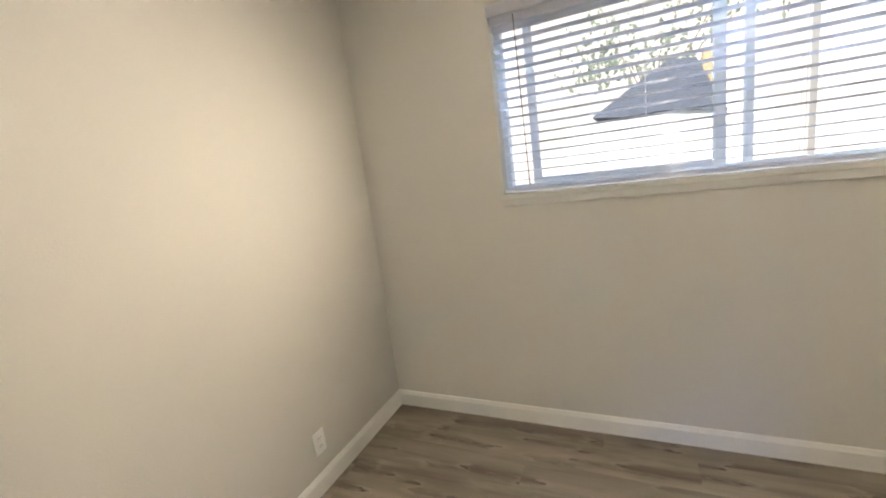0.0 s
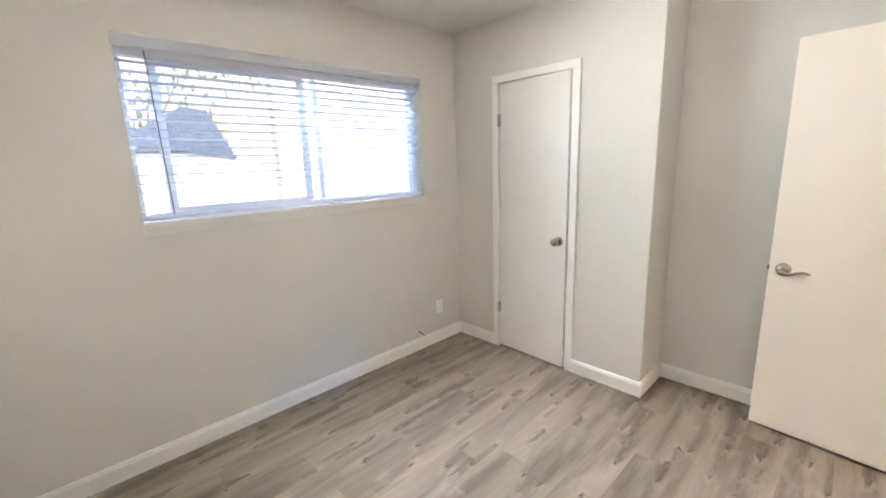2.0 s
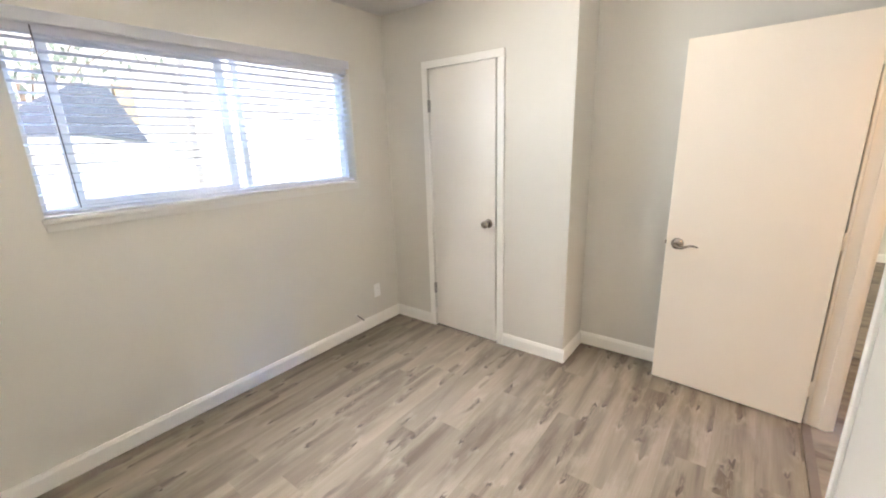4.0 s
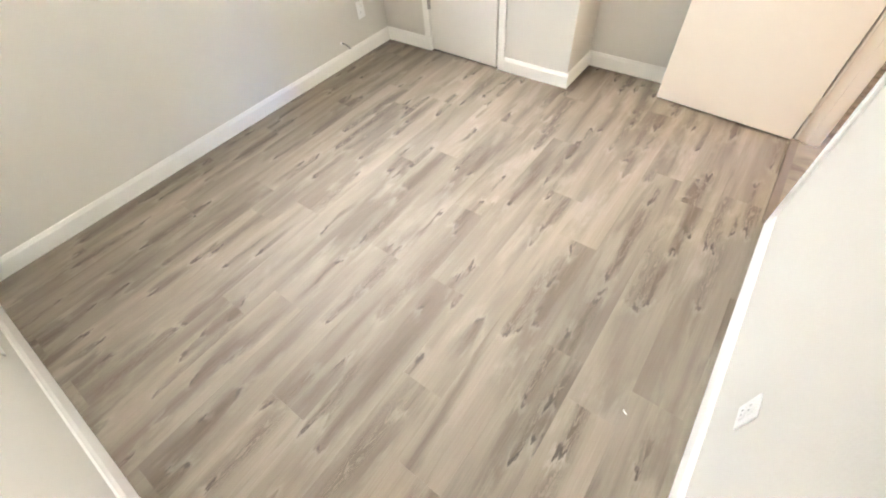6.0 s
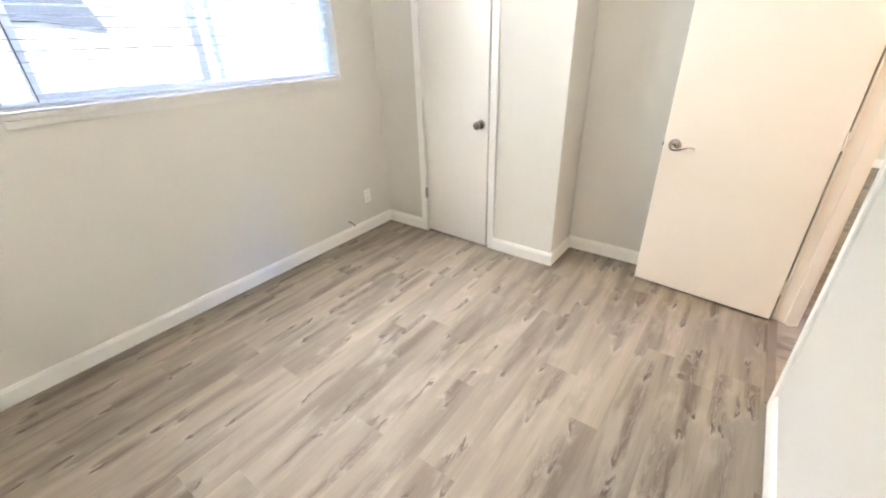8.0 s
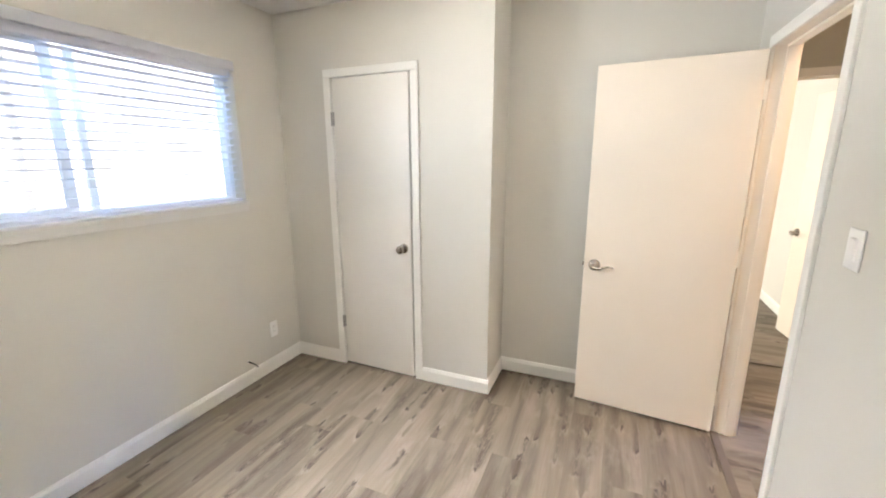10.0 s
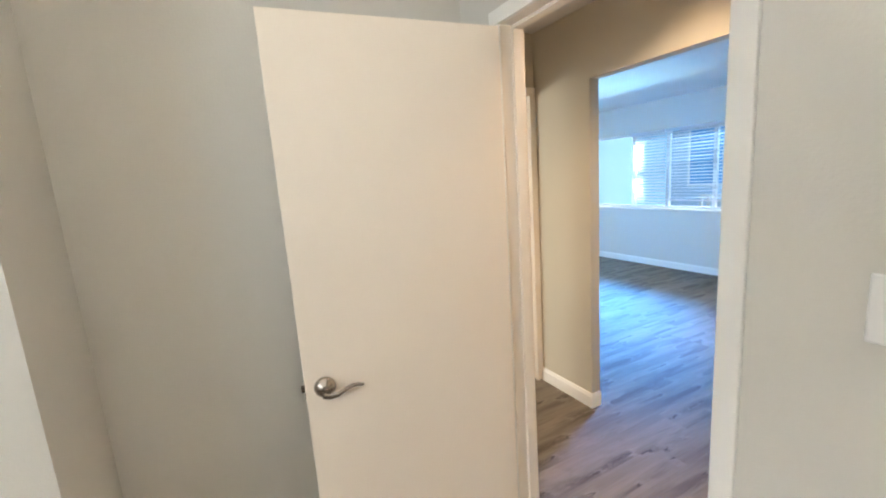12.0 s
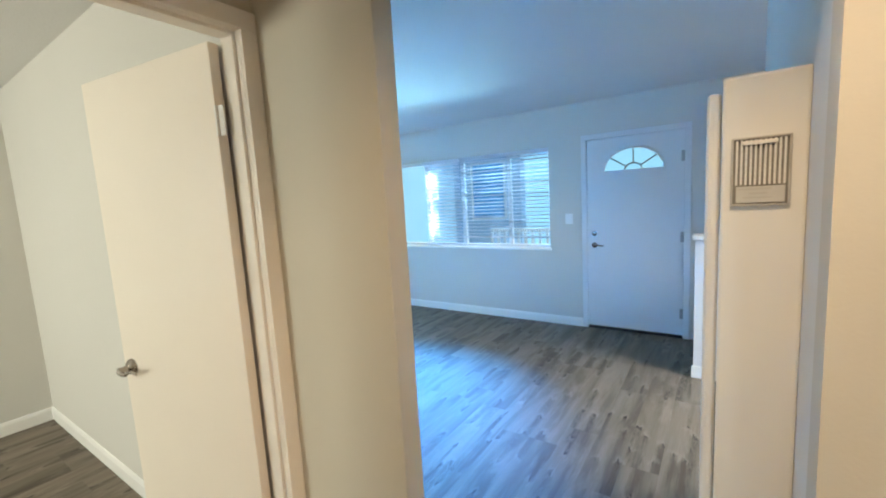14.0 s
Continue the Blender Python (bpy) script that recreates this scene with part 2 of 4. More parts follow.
M_SILL = plain("sill_paint", (0.74, 0.72, 0.68), 0.45, vary=0.03, scale=4, bump=0.12, bump_scale=60)
M_CLOSET = plain("closet_door_paint", (0.84, 0.81, 0.76), 0.40, vary=0.03, scale=2.2, bump=0.15, bump_scale=45)
# cream trim with the warm hall light's tint put into the colour
M_CREAM_TINTED = plain("tinted_cream_trim", (0.90, 0.84, 0.755), 0.38, vary=0.03, scale=4, bump=0.12, bump_scale=60)
M_DOOR = plain("door_paint", (0.92, 0.832, 0.72), 0.40, vary=0.035, scale=2.2, bump=0.15, bump_scale=45)
M_CAB = plain("cabinet_paint", (0.86, 0.815, 0.74), 0.42, vary=0.04, scale=3, bump=0.15, bump_scale=50)
M_FRONT = plain("front_door_paint", (0.78, 0.79, 0.80), 0.4, vary=0.03, scale=3, bump=0.1, bump_scale=60)
M_NICKEL = plain("satin_nickel", (0.36, 0.325, 0.285), 0.24, 1.0, vary=0.08, scale=40)
M_STEEL = plain("hinge_steel", (0.42, 0.41, 0.40), 0.4, 1.0, vary=0.12, scale=50)
M_BRONZE = plain("aged_copper", (0.16, 0.075, 0.045), 0.45, 0.8, vary=0.35, scale=60, bump=0.4, bump_scale=200)
M_PLASTIC = plain("white_plastic", (0.93, 0.92, 0.90), 0.35, vary=0.015)


def slat_material(name, colour, through=0.42):
    """Thin white vinyl that lets some light through."""
    m = plain(name, colour, 0.42, vary=0.03, scale=5)
    n, l = m.node_tree.nodes, m.node_tree.links
    tl, mx = n.new("ShaderNodeBsdfTranslucent"), n.new("ShaderNodeMixShader")
    tl.inputs[0].default_value = (*colour, 1)
    mx.inputs[0].default_value = through
    l.new(n["Principled BSDF"].outputs[0], mx.inputs[1])
    l.new(tl.outputs[0], mx.inputs[2])
    l.new(mx.outputs[0], n["Material Output"].inputs[0])
    return m


M_SLAT = slat_material("blind_slat", (0.84, 0.85, 0.91), 0.38)
M_VINYL = slat_material("window_vinyl", (0.88, 0.89, 0.91), 0.5)
M_CORD = plain("dark_cord", (0.05, 0.045, 0.05), 0.6)
M_DARK = plain("dark_gap", (0.03, 0.027, 0.024), 0.8)
M_METAL_W = plain("enamelled_sheet", (0.76, 0.74, 0.68), 0.38, vary=0.025, scale=3)
M_GLASS = glass_material("window_glass")
M_PLANK = plank_material("oak_laminate")
M_STUCCO = plain("stucco", (0.76, 0.72, 0.69), 0.9, vary=0.08, scale=3, bump=0.8, bump_scale=60)
M_ROOF = plain("grey_shingle", (0.11, 0.125, 0.165), 0.85, vary=0.25, scale=14, bump=0.8, bump_scale=50)
M_TIMBER = plain("orange_timber", (0.46, 0.35, 0.22), 0.7, vary=0.2, scale=8, bump=0.3, bump_scale=80)
M_LEAF = slat_material("leaf", (0.26, 0.31, 0.25))
M_BARK = plain("bark", (0.22, 0.17, 0.13), 0.9, vary=0.3, scale=12, bump=0.9, bump_scale=40)
M_GROUND = plain("concrete", (0.45, 0.43, 0.40), 0.85, vary=0.12, scale=1.5, bump=0.5, bump_scale=80)
M_BLUEWALL = plain("blue_siding", (0.46, 0.62, 0.76), 0.8, vary=0.06, scale=3)
M_FENCE = plain("white_fence", (0.78, 0.78, 0.76), 0.6, vary=0.05)


# ---------------------------------------------------------------- mesh helpers
def box(bm, x0, x1, y0, y1, z0, z1, bevel=0.0, seg=2):
    m = Matrix.Translation(((x0 + x1) / 2, (y0 + y1) / 2, (z0 + z1) / 2)) @ Matrix.Diagonal((abs(x1 - x0), abs(y1 - y0), abs(z1 - z0), 1))
    made = bmesh.ops.create_cube(bm, size=1, matrix=m)["verts"]
    if bevel:
        edges = list({e for v in made for e in v.link_edges})
        bmesh.ops.bevel(bm, geom=edges, offset=bevel, segments=seg, affect="EDGES", profile=0.6)
    return made


def tube(bm, a, b_, r0, r1=None, sides=16):
    """A closed round bar from a to b_."""
    a, b_ = Vector(a), Vector(b_)
    d = b_ - a
    m = Matrix.Translation((a + b_) / 2) @ d.to_track_quat("Z", "Y").to_matrix().to_4x4()
    bmesh.ops.create_cone(bm, cap_ends=True, segments=sides, radius1=r0, radius2=r0 if r1 is None else r1, depth=d.length, matrix=m)


def lathe(bm, profile, m, sides=24):
    """Turns a profile of (radius, height) about z, then moves it by m."""
    rings = []
    for r, h in profile:
        rings.append([bm.verts.new(m @ Vector((r * math.cos(2 * math.pi * i / sides), r * math.sin(2 * math.pi * i / sides), h))) for i in range(sides)])
    for a, b_ in zip(rings, rings[1:]):
        for i in range(sides):
            bm.faces.new((a[i], a[(i + 1) % sides], b_[(i + 1) % sides], b_[i]))
    bm.faces.new(rings[0][::-1])
    bm.faces.new(rings[-1])


def sweep(bm, points, radii, sides=10, flat=1.0):
    """A bar of changing thickness along points."""
    rings = []
    for i, p in enumerate(points):
        p = Vector(p)
        d = (Vector(points[min(i + 1, len(points) - 1)]) - Vector(points[max(i - 1, 0)])).normalized()
        u = d.orthogonal().normalized() if abs(d.z) > 0.95 else d.cross(Vector((0, 0, 1))).normalized()
        w = d.cross(u).normalized()
        rings.append([bm.verts.new(p + radii[i] * (math.cos(2 * math.pi * k / sides) * u * flat + math.sin(2 * math.pi * k / sides) * w)) for k in range(sides)])
    for a, b_ in zip(rings, rings[1:]):
        for k in range(sides):
            bm.faces.new((a[k], a[(k + 1) % sides], b_[(k + 1) % sides], b_[k]))
    bm.faces.new(rings[0][::-1])
    bm.faces.new(rings[-1])


def extrude_profile(bm, profile, a, b_, out):
    """Runs a profile of (out, up) along the floor line a-b_; out is the unit direction into the room."""
    out = Vector(out)
    ends = [[bm.verts.new(Vector(p) + out * o + Vector((0, 0, h))) for o, h in profile] for p in (a, b_)]
    k = len(profile)
    for i in range(k):
        bm.faces.new((ends[0][i], ends[0][(i + 1) % k], ends[1][(i + 1) % k], ends[1][i]))
    bm.faces.new(ends[0][::-1])
    bm.faces.new(ends[1])


def obj(name, bm, mat, parent=None, label="", smooth=False):
    bmesh.ops.recalc_face_normals(bm, faces=bm.faces)
    me = bpy.data.meshes.new(name)
    bm.to_mesh(me)
    bm.free()
    if smooth:
        for p in me.polygons:
            p.use_smooth = True
        me.set_sharp_from_angle(angle=radians(35))
    me.materials.append(mat)
    ob = new(name, me)
    if parent:
        ob.parent = parent
    if label:
        ob["label"] = label
    return ob


def part(name, bm, mat, parent, label="", smooth=False):
    return obj(name, bm, mat, parent, label, smooth)


def structure(name, bm, mat, label=""):
    return tagged(obj(name, bm, mat), label, "", "", "structure")


def thing(name, label, category, m=None, group=""):
    e = new(name)
    e.empty_display_size = 0.05
    if m is not None:
        e.matrix_basis = m
    return tagged(e, label, category, group)


def boxes(*rows):
    bm = bmesh.new()
    for r in rows:
        box(bm, *r)
    return bm


# ---------------------------------------------------------------- outdoors
structure("ground", boxes((-60, 60, -60, 60, -0.35, -0.25)), M_GROUND, "pale concrete ground around the building")
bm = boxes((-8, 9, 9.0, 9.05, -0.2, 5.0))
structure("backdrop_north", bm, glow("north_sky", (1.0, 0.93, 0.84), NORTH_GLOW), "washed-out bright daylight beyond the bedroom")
bm = boxes((-4, 14, -14.05, -14.0, -0.2, 5.5))
structure("backdrop_south", bm, glow("south_sky", (0.42, 0.77, 1.0), SOUTH_GLOW), "hazy blue daylight beyond the living room")

# ---------------------------------------------------------------- shell
T = 0.15
WX0, WX1, WZ0, WZ1 = WIN


def wall(name, axis, lo, hi, t0, t1, openings, mat, label, height=2.6):
    """One wall along an axis from lo to hi, t0 to t1 thick, with openings (u0, u1, z0, z1) cut through it."""
    us = sorted({lo, hi} | {u for o in openings for u in o[:2]})
    zs = sorted({0.0, height} | {z for o in openings for z in o[2:]})
    bm, seen = bmesh.new(), {}

    def vert(i, j, t):
        if (i, j, t) not in seen:
            at = (us[i], (t0, t1)[t], zs[j]) if axis == "x" else ((t0, t1)[t], us[i], zs[j])
            seen[(i, j, t)] = bm.verts.new(at)
        return seen[(i, j, t)]

    def solid(i, j):
        if not (0 <= i < len(us) - 1 and 0 <= j < len(zs) - 1):
            return False
        u, z = (us[i] + us[i + 1]) / 2, (zs[j] + zs[j + 1]) / 2
        return not any(o[0] < u < o[1] and o[2] < z < o[3] for o in openings)

    for i in range(len(us) - 1):
        for j in range(len(zs) - 1):
            if not solid(i, j):
                continue
            for t in (0, 1):
                bm.faces.new([vert(*c, t) for c in ((i, j), (i + 1, j), (i + 1, j + 1), (i, j + 1))])
            for di, dj, c, d in ((-1, 0, (i, j), (i, j + 1)), (1, 0, (i + 1, j), (i + 1, j + 1)), (0, -1, (i, j), (i + 1, j)), (0, 1, (i, j + 1), (i + 1, j + 1))):
                if not solid(i + di, j + dj):
                    bm.faces.new([vert(*c, 0), vert(*d, 0), vert(*d, 1), vert(*c, 1)])
    return structure(name, bm, mat, label)


wall("wall_north", "x", BED_W - T, R2_E + T, BED_N, BED_N + T, [(WX0, WX1, WZ0 - 0.02, WZ1), (4.0, 5.3, 1.1, 2.1)], M_WALL, "warm greige painted wall around the bedroom window")
structure("wall_west", boxes((BED_W - T, BED_W, BED_S, BED_N, 0, 2.6)), M_WALL, "warm greige painted bedroom wall")
wall("wall_closet", "y", CLOSET_Y, BED_N, CLOSET_X, CLOSET_X + 0.11, [(1.286, 1.921, 0.0, 2.085)], M_WALL, "greige painted closet wall with an outside corner")
structure("wall_closet_side", boxes((CLOSET_X + 0.11, ALC_X, CLOSET_Y, CLOSET_Y + 0.11, 0, 2.6)), M_WALL, "greige painted side of the closet")
structure("wall_alcove", boxes((ALC_X, ALC_X + 0.11, BED_S, CLOSET_Y + 0.11, 0, 2.6)), M_WALL, "greige painted wall behind the open door")
wall("wall_south", "x", BED_W - T, HALL_E, HALL_N, BED_S, [(DOOR_X0 - 0.018, DOOR_X1 + 0.018, 0.0, DOOR_H + 0.018)], M_WALL, "pale painted wall with the bedroom doorway")
structure("ceiling_bedroom", boxes((BED_W, HALL_E, BED_S, BED_N, BED_H, 2.62)), M_CEIL, "white textured bedroom ceiling")
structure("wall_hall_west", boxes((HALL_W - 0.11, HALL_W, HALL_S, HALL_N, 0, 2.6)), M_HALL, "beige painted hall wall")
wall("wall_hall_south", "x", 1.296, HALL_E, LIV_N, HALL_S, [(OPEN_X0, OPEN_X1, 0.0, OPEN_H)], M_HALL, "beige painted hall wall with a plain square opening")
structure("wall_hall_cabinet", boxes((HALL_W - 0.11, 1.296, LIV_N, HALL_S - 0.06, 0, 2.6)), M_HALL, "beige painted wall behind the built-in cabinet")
wall("wall_hall_east", "y", LIV_N, R2_N, HALL_E, HALL_E + 0.10, [(D2_Y0 - 0.018, D2_Y1 + 0.018, 0.0, DOOR_H + 0.018)], M_HALL, "beige painted hall wall with a second bedroom doorway")
structure("ceiling_hall", boxes((HALL_W, HALL_E, HALL_S, HALL_N, HALL_H, 2.62)), M_CEIL, "white hall ceiling")
structure("wall_room_south", boxes((HALL_E + 0.10, R2_E + T, LIV_N, R2_S, 0, 2.6)), M_WALL, "cream painted wall of the second bedroom")
structure("wall_room_east", boxes((R2_E, R2_E + T, R2_S, R2_N, 0, 2.6)), M_WALL, "cream painted end wall of the second bedroom")
structure("ceiling_room", boxes((HALL_E + 0.10, R2_E, R2_S, R2_N, 2.44, 2.62)), M_CEIL, "white ceiling of the second bedroom")
structure("wall_living_west", boxes((LIV_W - 0.11, LIV_W, -3.0, LIV_N, 0, 2.6)), M_WALL, "pale painted wall behind the wall heater")
structure("wall_kitchen_north", boxes((-0.4, LIV_W - 0.11, -3.0, -2.89, 0, 2.6)), M_WALL, "pale painted kitchen wall")
# the opening is added and out of view, only there for its fill lamp
wall("wall_kitchen_west", "y", LIV_S, -2.89, -0.51, -0.4, [(-4.20, -3.24, 1.10, 2.0)], M_WALL, "pale painted kitchen wall with an added, unseen opening")
LX0, LX1, LZ0, LZ1 = LW
wall("wall_living_south", "x", -0.51, LIV_E + T, LIV_S - T, LIV_S, [(FD_X0 - 0.02, FD_X1 + 0.02, 0.0, FD_H + 0.02), (LX0, LX1, LZ0, LZ1)], M_WALL, "pale grey painted wall with the front door and a wide window")
structure("wall_living_east", boxes((LIV_E, LIV_E + T, LIV_S, LIV_N, 0, 2.6)), M_WALL, "pale painted living room wall")
structure("wall_living_north", boxes((R2_E + T, LIV_E + T, LIV_N, R2_S, 0, 2.6)), M_WALL, "pale painted living room wall")
structure("ceiling_living", boxes((-0.4, LIV_E, LIV_S, LIV_N, LIV_H, 2.62)), M_CEIL, "white textured living room ceiling")
# front overhang is out of view, lengthened to cut sunlight to a thin strip
structure("roof", boxes((-2.2, 7.9, -7.55, 2.75, 2.63, 2.75)), M_ROOF, "flat roof, unseen front overhang sized to trim the sun")

# ---------------------------------------------------------------- baseboards
BASE = ((0, 0), (0.013, 0), (0.013, 0.075), (0.009, 0.085), (0.006, 0.095), (0, 0.098))


def baseboard(name, a, b_, out, label="white painted baseboard"):
    bm = bmesh.new()
    extrude_profile(bm, BASE, (*a, 0.0), (*b_, 0.0), (*out, 0))
    return structure(name, bm, M_TRIM, label)


baseboard("baseboard_north", (BED_W, BED_N), (CLOSET_X, BED_N), (0, -1))
baseboard("baseboard_west", (BED_W, BED_S), (BED_W, BED_N), (1, 0))
baseboard("baseboard_closet_left", (CLOSET_X, 1.955), (CLOSET_X, BED_N), (-1, 0))
baseboard("baseboard_closet_right", (CLOSET_X, CLOSET_Y - 0.013), (CLOSET_X, 1.251), (-1, 0))
baseboard("baseboard_closet_side", (CLOSET_X, CLOSET_Y), (ALC_X, CLOSET_Y), (0, -1))
baseboard("baseboard_alcove", (ALC_X, BED_S), (ALC_X, CLOSET_Y), (-1, 0))
baseboard("baseboard_south", (BED_W, BED_S), (0.872, BED_S), (0, 1))
baseboard("baseboard_hall", (OPEN_X1 - 0.013, HALL_S), (HALL_E, HALL_S), (0, 1))
baseboard("baseboard_opening", (OPEN_X1, LIV_N), (OPEN_X1, HALL_S), (-1, 0))
baseboard("baseboard_room_south", (HALL_E + 0.1, R2_S), (R2_E, R2_S), (0, 1))
baseboard("baseboard_room_east", (R2_E, R2_S), (R2_E, R2_N), (-1, 0))
baseboard("baseboard_living_south", (FD_X1 + 0.056, LIV_S), (LIV_E, LIV_S), (0, 1))
baseboard("baseboard_living_west", (LIV_W, -3.0), (LIV_W, LIV_N), (1, 0))


# ---------------------------------------------------------------- door trim
def casing(bm, axis, at, out, lo, hi, top, w=0.052, t=0.014, legs=(1, 1)):
    """Flat casing with an eased edge round an opening lo..hi on the wall plane at, standing out by t."""
    a, b_ = sorted((at, at + out * t))
    rows = [(lo - w, hi + w, top, top + w)]
    rows += [(lo - w, lo, 0, top)] * legs[0] + [(hi, hi + w, 0, top)] * legs[1]
    for u0, u1, z0, z1 in rows:
        if axis == "x":
            box(bm, u0, u1, a, b_, z0, z1, 0.004)
        else:
            box(bm, a, b_, u0, u1, z0, z1, 0.004)


bm = bmesh.new()
casing(bm, "x", BED_S, 1, DOOR_X0, DOOR_X1, DOOR_H, 0.050)
structure("trim_bedroom_door", bm, M_TRIM, "cream painted door casing")
bm = bmesh.new()
casing(bm, "x", HALL_N, -1, DOOR_X0 - 0.006, DOOR_X1 + 0.006, DOOR_H + 0.006, 0.045, 0.010)
structure("trim_bedroom_door_hall", bm, M_CREAM_TINTED, "cream painted door casing on the hall side")
bm = boxes((DOOR_X0 - 0.017, DOOR_X0, HALL_N, BED_S, 0, DOOR_H), (DOOR_X1, DOOR_X1 + 0.017, HALL_N, BED_S, 0, DOOR_H), (DOOR_X0 - 0.017, DOOR_X1 + 0.017, HALL_N, BED_S, DOOR_H, DOOR_H + 0.017),
           (DOOR_X0, DOOR_X0 + 0.011, -0.625, -0.585, 0, DOOR_H, 0.002), (DOOR_X1 - 0.011, DOOR_X1, -0.625, -0.585, 0, DOOR_H, 0.002), (DOOR_X0, DOOR_X1, -0.625, -0.585, DOOR_H - 0.011, DOOR_H, 0.002))
jamb = structure("door_jamb_bedroom", bm, M_CREAM_TINTED, "cream painted door jamb with its stop")
part("strike_plate", boxes((DOOR_X0 - 0.0005, DOOR_X0 + 0.0015, -0.582, -0.556, 0.88, 0.942, 0.0005)), M_NICKEL, jamb, "nickel strike plate")
part("strike_hole", boxes((DOOR_X0 + 0.0010, DOOR_X0 + 0.0020, -0.577, -0.564, 0.897, 0.926)), M_DARK, jamb, "dark latch hole")
bm = bmesh.new()
casing(bm, "y", CLOSET_X, -1, 1.304, 1.902, 2.063, 0.052)
structure("trim_closet", bm, M_TRIM, "white painted closet door casing")
bm = boxes((CLOSET_X, CLOSET_X + 0.11, 1.287, 1.304, 0, 2.066), (CLOSET_X, CLOSET_X + 0.11, 1.903, 1.920, 0, 2.066), (CLOSET_X, CLOSET_X + 0.11, 1.287, 1.920, 2.066, 2.084))
structure("door_jamb_closet", bm, M_TRIM, "white painted closet jamb")
bm = bmesh.new()
casing(bm, "y", HALL_E, -1, D2_Y0, D2_Y1, DOOR_H, 0.055)
structure("trim_room_door", bm, M_CREAM_TINTED, "cream painted door casing in the hall")
bm = boxes((HALL_E, HALL_E + 0.10, D2_Y0 - 0.017, D2_Y0, 0, DOOR_H), (HALL_E, HALL_E + 0.10, D2_Y1, D2_Y1 + 0.017, 0, DOOR_H), (HALL_E, HALL_E + 0.10, D2_Y0 - 0.017, D2_Y1 + 0.017, DOOR_H, DOOR_H + 0.017),
           (HALL_E + 0.02, HALL_E + 0.06, D2_Y0, D2_Y0 + 0.011, 0, DOOR_H, 0.002), (HALL_E + 0.02, HALL_E + 0.06, D2_Y0, D2_Y1, DOOR_H - 0.011, DOOR_H, 0.002))
structure("door_jamb_room", bm, M_CREAM_TINTED, "cream painted door jamb")
bm = bmesh.new()
casing(bm, "x", LIV_S, 1, FD_X0, FD_X1, FD_H, 0.055)
structure("trim_front_door", bm, M_FRONT, "white painted front door casing")


# ---------------------------------------------------------------- doors
def lever(parent, x, z, face, way):
    """A lever set on a leaf that lies along local x: rosette, neck and a curved lever."""
    bm = bmesh.new()
    turn = Matrix.Translation((x, face, z)) @ pose(0, 0, 0, 90 if face < 0 else -90)
    lathe(bm, ((0.034, 0), (0.034, 0.004), (0.031, 0.010), (0.024, 0.017), (0.015, 0.021), (0.012, 0.024), (0.012, 0.044), (0.014, 0.052)), turn)
    s = -1 if face < 0 else 1
    pts = [(x + way * d, face + s * 0.048, z + h) for d, h in ((-0.010, -0.004), (0.010, -0.012), (0.034, -0.012), (0.056, -0.002), (0.078, 0.006), (0.098, 0.006), (0.116, 0.001))]
    sweep(bm, pts, (0.011, 0.0105, 0.0085, 0.007, 0.0065, 0.006, 0.004), 10, 0.8)
    part("door_handle", bm, M_NICKEL, parent, "satin nickel lever handle", True)


# bedroom door, standing open against the alcove; local x runs from the hinge, the seen face is local y = 0
ANG = math.degrees(math.atan2(0.235 + 0.516, 1.707 - 1.634))
door = tagged(new("door_bedroom"), "cream painted flush door standing open", "door", "", "structure")
door.matrix_basis = pose(1.634, -0.515, 0, 0, 0, ANG)
bm = bmesh.new()
box(bm, 0, 0.752, -0.035, 0, 0.012, 2.03, 0.002, 1)
part("leaf", bm, M_DOOR, door)
lever(door, 0.752 - 0.06, 0.912, 0.0, -1)
lever(door, 0.752 - 0.06, 0.912, -0.035, -1)
bm = boxes((0.752, 0.7535, -0.028, -0.007, 0.88, 0.945), (0.753, 0.763, -0.022, -0.012, 0.90, 0.924, 0.003))
part("latch", bm, M_NICKEL, door, "latch plate in the door edge")
for z in (0.22, 1.02, 1.85):
    bm = bmesh.new()
    tube(bm, (-0.004, -0.012, z - 0.045), (-0.004, -0.012, z + 0.045), 0.0055, sides=10)
    part("hinge", bm, M_TRIM, door, "painted-over hinge")

# closet door, shut
closet = tagged(new("door_closet"), "white painted narrow flush closet door, barely ajar", "door", "", "structure")
closet.matrix_basis = pose(CLOSET_X + 0.004, 1.898, 0, 0, 0, -92)
bm = bmesh.new()
box(bm, 0, 0.582, 0, 0.035, 0.014, 2.058, 0.002, 1)
part("leaf", bm, M_CLOSET, closet)
bm = bmesh.new()
lathe(bm, ((0.033, 0), (0.033, 0.004), (0.029, 0.010), (0.015, 0.015), (0.013, 0.030), (0.020, 0.038), (0.027, 0.047), (0.028, 0.057), (0.024, 0.065), (0.014, 0.069)), Matrix.Translation((0.582 - 0.055, 0, 0.948)) @ pose(0, 0, 0, 90))
part("door_handle", bm, M_NICKEL, closet, "satin nickel round door knob", True)
for z in (0.345, 1.80):
    bm = bmesh.new()
    tube(bm, (-0.004, -0.012, z - 0.045), (-0.004, -0.012, z + 0.045), 0.007, sides=10)
    box(bm, 0.0, 0.009, -0.0035, 0.0, z - 0.044, z + 0.044)
    part("hinge", bm, M_STEEL, closet, "dull steel hinge")
# dark sheet laid on the planks as the shade below the leaf
structure("shade_strip_closet", boxes((CLOSET_X + 0.005, CLOSET_X + 0.1, 1.306, 1.902, 0.0005, 0.003)), M_DARK, "dark strip standing for the shade under the closet door")

